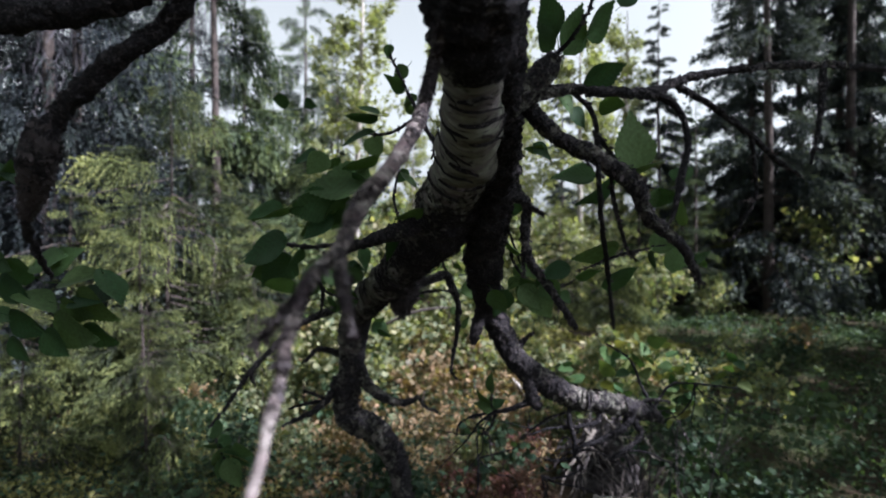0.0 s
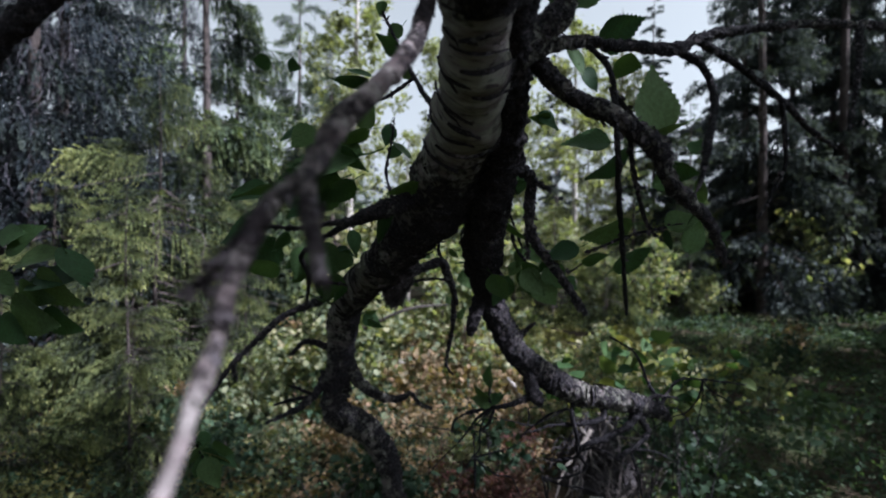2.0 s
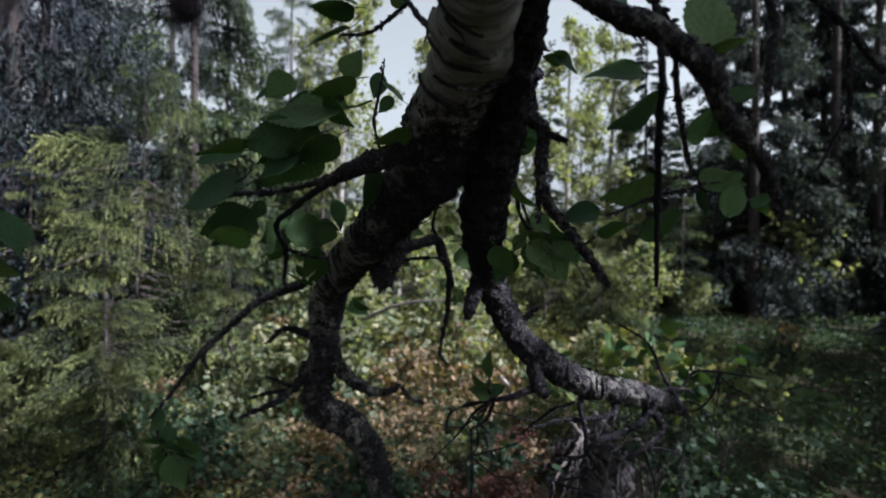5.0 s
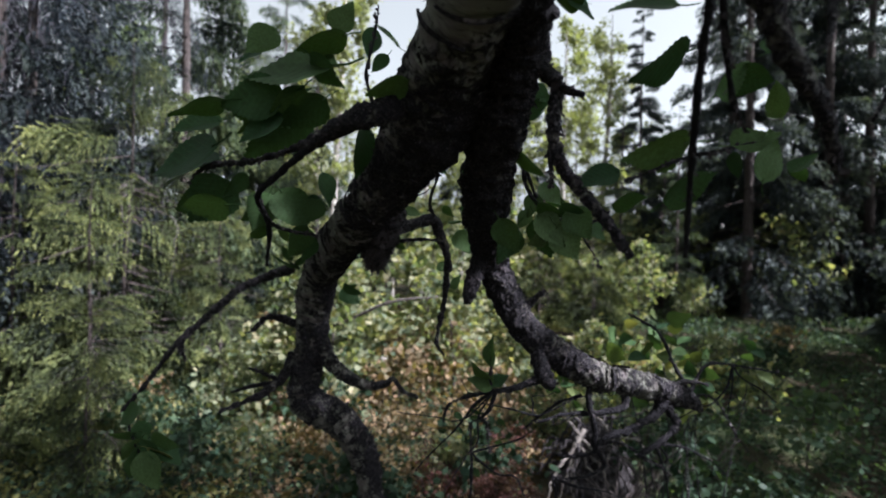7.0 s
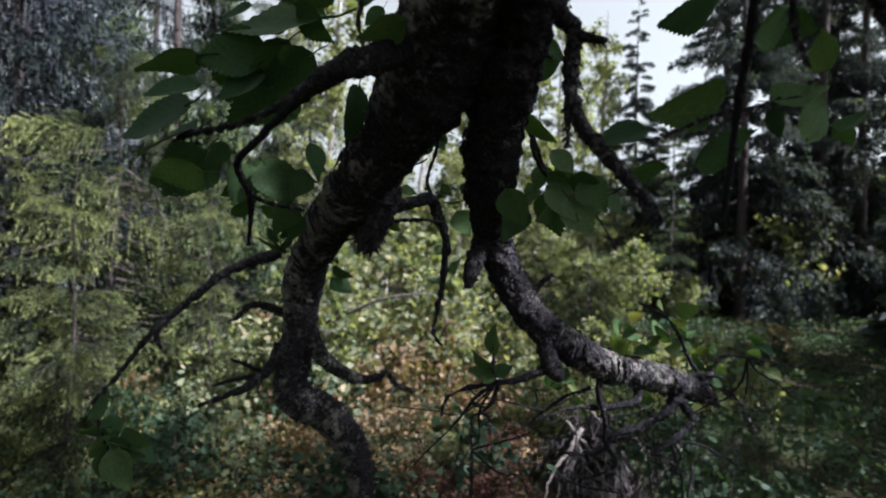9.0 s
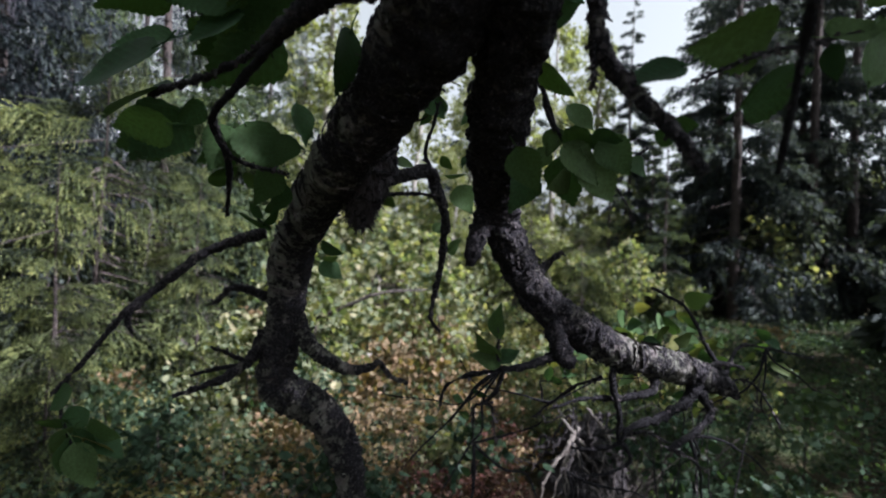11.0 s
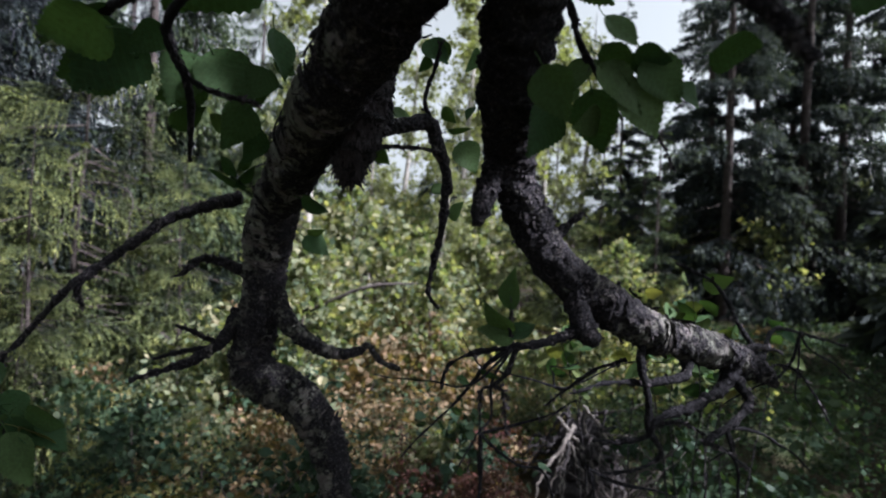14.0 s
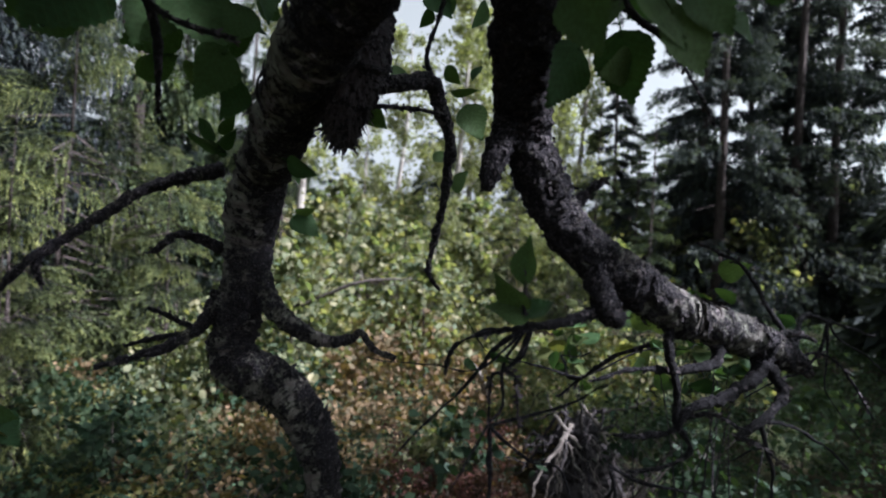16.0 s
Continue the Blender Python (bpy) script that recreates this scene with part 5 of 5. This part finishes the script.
def sapling(x, y, height, seed):
    """A thin upright birch shoot with a handful of leaves at its top."""
    q = random.Random(seed)
    t = thing("birch_sapling", (x, y, ground_height(x, y)), "thin birch sapling with a few yellowing leaves", "sapling", "birch saplings")
    for k in range(4):
        lean = Vector((q.uniform(-0.22, 0.22), q.uniform(-0.12, 0.12), 1)).normalized()
        top = height * q.uniform(0.86, 1.0)
        rows = [(x + lean.x * s * top + 0.02 * math.sin(7 * s + k), y + lean.y * s * top, top * s, 0.0032 * (1.15 - s), 0.8) for s in (0, 0.3, 0.55, 0.78, 1.0)]
        under(new("stem", tube_mesh("stem", rows, 0.015, 7, BARK, lumps=0.2, wobble=0.003, seed=k + seed)), t)
        for n in range(9):
            s = q.uniform(0.82, 1.0)
            a = Vector((x + lean.x * s * top, y + lean.y * s * top, top * s)) + Vector((q.uniform(-0.03, 0.03), q.uniform(-0.03, 0.03), q.uniform(-0.02, 0.02)))
            d = Vector((q.uniform(-1, 1), q.uniform(-1, 0.6), q.uniform(-0.4, 0.5))).normalized() * q.uniform(0.030, 0.052)
            ob = leaf(a, a + d, q.uniform(0.5, 0.9), 0.6, t)
            ob.data = q.choice(YELLOW_MESHES if n % 2 else LEAF_MESHES)


for k, (x, y, h) in enumerate(((0.64, 1.40, 0.97), (0.80, 1.55, 0.93), (0.52, 1.52, 0.9))):
    sapling(x, y, h, k + 3)
# a hedge of taller birch scrub closes the far side of the clearing
rr = random.Random(5)
for k in range(22):
    x = -4.5 + 11.5 * k / 21 + rr.uniform(-0.3, 0.3)
    y = 9.0 + rr.uniform(-0.6, 2.5)
    leafy(SHRUB if k % 2 else SHRUB_B, "birch_shrub", x, y, rr.uniform(0, 6), rr.uniform(1.2, 2.0), "tall birch scrub behind the clearing", "shrub", "scrub behind the clearing")


# ---------------------------------------------------------------- low growth
def carpet(name, label, count, xr, yr, low, high, size, material, seed, where=None, flat=0.5):
    """Countless small leaves on the forest floor, as one sheet of stuff."""
    r = np.random.RandomState(seed)
    quads = []
    while len(quads) < count:
        y = yr[0] + (yr[1] - yr[0]) * r.rand() ** 1.5
        x = r.uniform(xr[0], xr[1]) * (0.3 + 0.7 * (y - yr[0]) / (yr[1] - yr[0])) if where is None else r.uniform(xr[0], xr[1])
        if where and not where(x, y, r):
            continue
        if ((x - 0.64) / 0.27) ** 2 + ((y - 2.2) / 0.4) ** 2 < 1 or (x - 0.8) ** 2 + (y - 2.5) ** 2 < 0.04:
            continue
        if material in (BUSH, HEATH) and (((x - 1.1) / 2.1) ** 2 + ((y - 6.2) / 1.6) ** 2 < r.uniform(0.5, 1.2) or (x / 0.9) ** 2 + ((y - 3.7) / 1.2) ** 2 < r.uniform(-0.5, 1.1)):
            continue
        clump = noise.noise((x * 2.2, y * 2.2, seed * 3.1))
        if clump < -0.3:
            continue
        h = low + (high - low) * max(0.0, clump + 0.5) * r.rand() ** 0.7
        p = np.array([x, y, ground_height(x, y) + h])
        d, w = r.normal(size=3), r.normal(size=3)
        d[2] *= flat
        d /= np.linalg.norm(d)
        w = np.cross(d, w)
        w /= np.linalg.norm(w)
        q = size * r.uniform(0.5, 1.6) * (0.8 + 0.12 * y)
        quads.append([p - d * q * 0.5, p + w * q * 0.33, p + d * q * 0.55, p - w * q * 0.33])
    v = np.array(quads).reshape(-1, 3)
    return tagged(new(name, mesh_from(name, v, np.arange(len(v)).reshape(-1, 4), material)), label, "undergrowth", kind="stuff")


def disc(cx, cy, rad):
    return lambda x, y, r: (x - cx) ** 2 + (y - cy) ** 2 < (rad * (0.4 + 0.6 * r.rand())) ** 2


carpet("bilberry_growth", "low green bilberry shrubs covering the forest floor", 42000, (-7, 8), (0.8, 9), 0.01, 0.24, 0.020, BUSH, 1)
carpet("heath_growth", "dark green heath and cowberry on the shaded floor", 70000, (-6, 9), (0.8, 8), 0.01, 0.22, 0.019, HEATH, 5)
carpet("autumn_growth", "yellow and orange autumn leaves among the shrubs", 6000, (-1.6, 1.8), (2.0, 5.5), 0.02, 0.26, 0.024, AUTUMN, 2)
carpet("leaf_litter", "dry orange-brown leaf litter on the sunlit floor", 8000, (-1.1, 1.0), (2.3, 5.2), 0.0, 0.12, 0.028, AUTUMN, 8, lambda x, y, r: True)
carpet("russet_growth", "dark red-brown shrub leaves", 15000, (-0.1, 1.0), (1.7, 3.0), 0.02, 0.34, 0.011, RUSSET, 3, disc(0.40, 2.25, 0.46))
carpet("russet_growth", "dark red-brown shrub leaves", 5500, (-0.8, 0.2), (1.6, 2.6), 0.03, 0.30, 0.011, RUSSET, 6, disc(-0.35, 2.1, 0.4))
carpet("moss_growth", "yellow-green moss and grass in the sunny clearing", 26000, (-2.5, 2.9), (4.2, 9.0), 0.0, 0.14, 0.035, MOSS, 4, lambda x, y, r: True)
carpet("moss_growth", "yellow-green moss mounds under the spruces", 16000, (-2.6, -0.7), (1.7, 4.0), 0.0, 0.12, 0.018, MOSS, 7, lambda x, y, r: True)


# unseen leaf canopy added above and behind the path to shade birch and floor
def shade_canopy():
    r = np.random.RandomState(77)
    n = 26000
    c = np.stack([r.uniform(-2.4, 1.5, 260), r.uniform(-2.6, 1.4, 260), r.uniform(2.2, 3.6, 260)], 1)
    c = np.concatenate([c, np.stack([r.uniform(0.3, 2.6, 260), r.uniform(-0.5, 1.6, 260), r.uniform(2.9, 3.9, 260)], 1)])
    toward_sun = np.array([math.sin(az) * math.cos(el), math.cos(az) * math.cos(el), math.sin(el)])
    p = c[r.randint(len(c), size=n)] + r.normal(size=(n, 3)) * (0.16, 0.16, 0.10)
    # gaps cut along the sun's way so flecks hit chosen branch spots
    for lit, wide in (((0.25, 0.945, 0.93), 0.04), ((0.30, 0.96, 0.915), 0.045), ((0.35, 0.975, 0.895), 0.025), ((0.09, 0.955, 1.06), 0.03), ((0.14, 0.945, 0.99), 0.02),
                      ((-0.02, 0.345, 1.286), 0.012), ((-0.071, 0.19, 1.11), 0.02)):
        off = p - np.array(lit)
        p = p[np.linalg.norm(off - np.outer(off @ toward_sun, toward_sun), axis=1) > wide + 0.02]
    n = len(p)
    d = r.normal(size=(n, 3))
    d /= np.linalg.norm(d, axis=1, keepdims=True)
    w = np.cross(d, r.normal(size=(n, 3)))
    w /= np.linalg.norm(w, axis=1, keepdims=True)
    q = 0.055 * r.uniform(0.7, 1.3, (n, 1))
    v = np.stack([p - d * q * 0.5, p + w * q * 0.4, p + d * q * 0.6, p - w * q * 0.4], 1).reshape(-1, 3)
    tagged(under(new("crown", mesh_from("crown", v, np.arange(len(v)).reshape(-1, 4), BUSH)), birch), "unseen leafy top added to the birch for shade", kind="stuff")


shade_canopy()


# ---------------------------------------------------------------- dead wood on the floor
def stick(name, points, material, label, group=""):
    me = tube_mesh(name, [(*p, 0.5) for p in points], 0.03, 8, material, lumps=0.2, wobble=0.004, seed=points[0][0] * 9)
    return tagged(new(name, me), label, "dead wood", group)


stump = thing("tree_stump", (0.79, 2.54, 0.0), "old weathered grey stump with bleached splayed roots", "stump")
under(new("body", tube_mesh("body", [(0.82, 2.58, -0.08, 0.20, 0.5), (0.83, 2.60, 0.08, 0.15, 0.5), (0.83, 2.60, 0.19, 0.10, 0.5), (0.85, 2.60, 0.26, 0.06, 0.5), (0.84, 2.60, 0.30, 0.02, 0.5)], 0.012, 30, OLD_WOOD, lumps=0.5, seed=3, crag=0.04)), stump)
r = random.Random(21)
for k in range(46):   # a tangle of grey roots round the stump
    a = r.uniform(0, 2 * math.pi)
    out, up = Vector((math.cos(a), 0.8 * math.sin(a), 0)), r.uniform(0.12, 0.36)
    p = Vector((0.81, 2.55, up)) + out * 0.06
    rows, w = [], r.uniform(0.003, 0.009)
    for n in range(7):
        rows.append((*p, w * (1 - 0.12 * n), 0.5))
        p = p + out * r.uniform(0.025, 0.06) + Vector((r.uniform(-0.05, 0.05), r.uniform(-0.04, 0.04), r.uniform(-0.09, 0.035)))
        p.z = max(p.z, 0.02)
    under(new("root", tube_mesh("root", rows, 0.014, 8, OLD_WOOD if k % 6 else ROOT_WOOD, lumps=0.45, wobble=0.016, seed=k)), stump)
for k, (dx, dz, reach, w) in enumerate(((-0.17, -0.22, 0.24, 0.009), (-0.11, -0.24, 0.22, 0.007), (-0.055, -0.24, 0.20, 0.006), (-0.02, -0.22, 0.18, 0.005), (0.06, -0.12, 0.12, 0.007), (0.13, -0.16, 0.10, 0.006))):   # bleached roots that spread from one bend
    top = Vector((0.70, 2.43, 0.25))
    rows = [(0.76, 2.50, 0.29, w, 0.3), (top.x, top.y, top.z, w * 1.15, 0.3)]
    for f in (0.3, 0.65, 1.0):
        rows.append((top.x + dx * f + r.uniform(-0.012, 0.012), top.y - reach * 0.5 * f, top.z + 0.92 * dz * (0.35 * f + 0.65 * f * f), w * (1 - 0.6 * f), 0.3))
    under(new("root", tube_mesh("root", rows, 0.012, 9, ROOT_WOOD, lumps=0.5, wobble=0.014, seed=k)), stump)
for k, rows in enumerate(([(0.79, 2.5, 0.38, 0.005, 0.3), (0.83, 2.48, 0.34, 0.008, 0.3), (0.87, 2.46, 0.28, 0.008, 0.3), (0.90, 2.43, 0.22, 0.006, 0.3), (0.97, 2.38, 0.13, 0.005, 0.3)], [(0.68, 2.5, 0.33, 0.004, 0.3), (0.70, 2.48, 0.31, 0.008, 0.3), (0.73, 2.46, 0.27, 0.009, 0.3), (0.78, 2.43, 0.22, 0.006, 0.3)])):
    under(new("root", tube_mesh("root", rows, 0.012, 9, ROOT_WOOD, lumps=0.35, wobble=0.008, seed=k + 40)), stump)
stick("fallen_log", [(-0.35, 4.75, 0.10, 0.04), (0.0, 4.7, 0.13, 0.045), (0.25, 4.72, 0.12, 0.03)], GREY, "pale weathered log lying in the clearing")
stick("fallen_branch", [(0.55, 3.3, 0.12, 0.012), (0.5, 3.1, 0.3, 0.014), (0.42, 3.0, 0.42, 0.006)], GREY, "pale weathered stick leaning in the shrubs")
stick("fallen_branch", [(-0.9, 3.6, 0.55, 0.006), (-0.55, 3.4, 0.62, 0.012), (-0.2, 3.3, 0.78, 0.010), (0.1, 3.3, 0.82, 0.004)], DEADWOOD, "grey weathered branch hanging in the shrubs")
stick("fallen_branch", [(0.7, 2.3, 0.05, 0.016), (0.95, 2.1, 0.12, 0.012), (1.2, 1.95, 0.1, 0.005)], GREY, "grey fallen branch among russet shrubs")


def dead_shrub(x, y, height, count, seed):
    """A bare, grey, many-stemmed little shrub."""
    r = random.Random(seed)
    t = thing("dead_shrub", (x, y, ground_height(x, y)), "bare grey many-stemmed dead shrub", "shrub", "dead shrubs")
    for k in range(count):
        a, l = r.uniform(0, 6.28), r.uniform(0.5, 1.0) * height
        dx, dy = math.cos(a) * 0.45 * l, math.sin(a) * 0.45 * l
        mid = (x + dx * 0.35 + r.uniform(-0.05, 0.05), y + dy * 0.35 + r.uniform(-0.04, 0.04), l * 0.5)
        p = [(x + r.uniform(-0.03, 0.03), y, 0, 0.005, 0.4), (*mid, 0.0034, 0.4), (x + dx + r.uniform(-0.05, 0.05), y + dy, l * r.uniform(0.8, 1.0), 0.001, 0.4)]
        stem = under(new("stem", tube_mesh("stem", p, 0.03, 6, DEADWOOD, lumps=0.2, wobble=0.01, seed=k)), t)
        for q in range(2):
            end = [c + r.uniform(-0.1, 0.1) for c in mid]
            twig = new("twig", tube_mesh("twig", [(*mid, 0.002, 0.4), (*((m + e) / 2 + r.uniform(-0.015, 0.015) for m, e in zip(mid, end)), 0.0015, 0.4), (end[0], end[1], end[2] + 0.05, 0.0007, 0.4)], 0.03, 5, DEADWOOD, lumps=0.2))
            twig.parent = stem
            twig.matrix_parent_inverse = Matrix.Translation(t.location).inverted() @ Matrix.Translation(t.location)


for k, (x, y, h, c) in enumerate(((-0.40, 1.95, 0.42, 8), (-0.3, 2.15, 0.40, 8), (0.75, 2.05, 0.42, 14), (0.95, 2.3, 0.4, 14), (1.25, 2.4, 0.35, 18), (0.95, 1.8, 0.33, 8))):
    dead_shrub(x, y, h, c, k)


# ---------------------------------------------------------------- fine dead twigs under the hanging limb
def fine_twigs(starts, seed):
    r = random.Random(seed)
    for x, y, z in starts:
        for k in range(3):
            p, d = Vector((x, y, z)), Vector((r.uniform(-1, 0.6), r.uniform(-0.5, 0.7), r.uniform(-1.0, 0.1))).normalized()
            rows, w = [], r.uniform(0.0013, 0.0026)
            for s in range(6):
                rows.append((*p, w * (1 - 0.15 * s), 1.0))
                d = (d + Vector((r.uniform(-0.6, 0.6), r.uniform(-0.4, 0.4), r.uniform(-0.45, 0.5)))).normalized()
                p = p + d * r.uniform(0.02, 0.042)
            limb("twig", rows)


FINE = [tuple(p[:3]) for n, rows in SPINES if n == "twig" and 0.72 < rows[-1][2] < 0.93 and rows[-1][0] > 0.02 for p in rows[2:]]
fine_twigs(FINE[::6], 9)
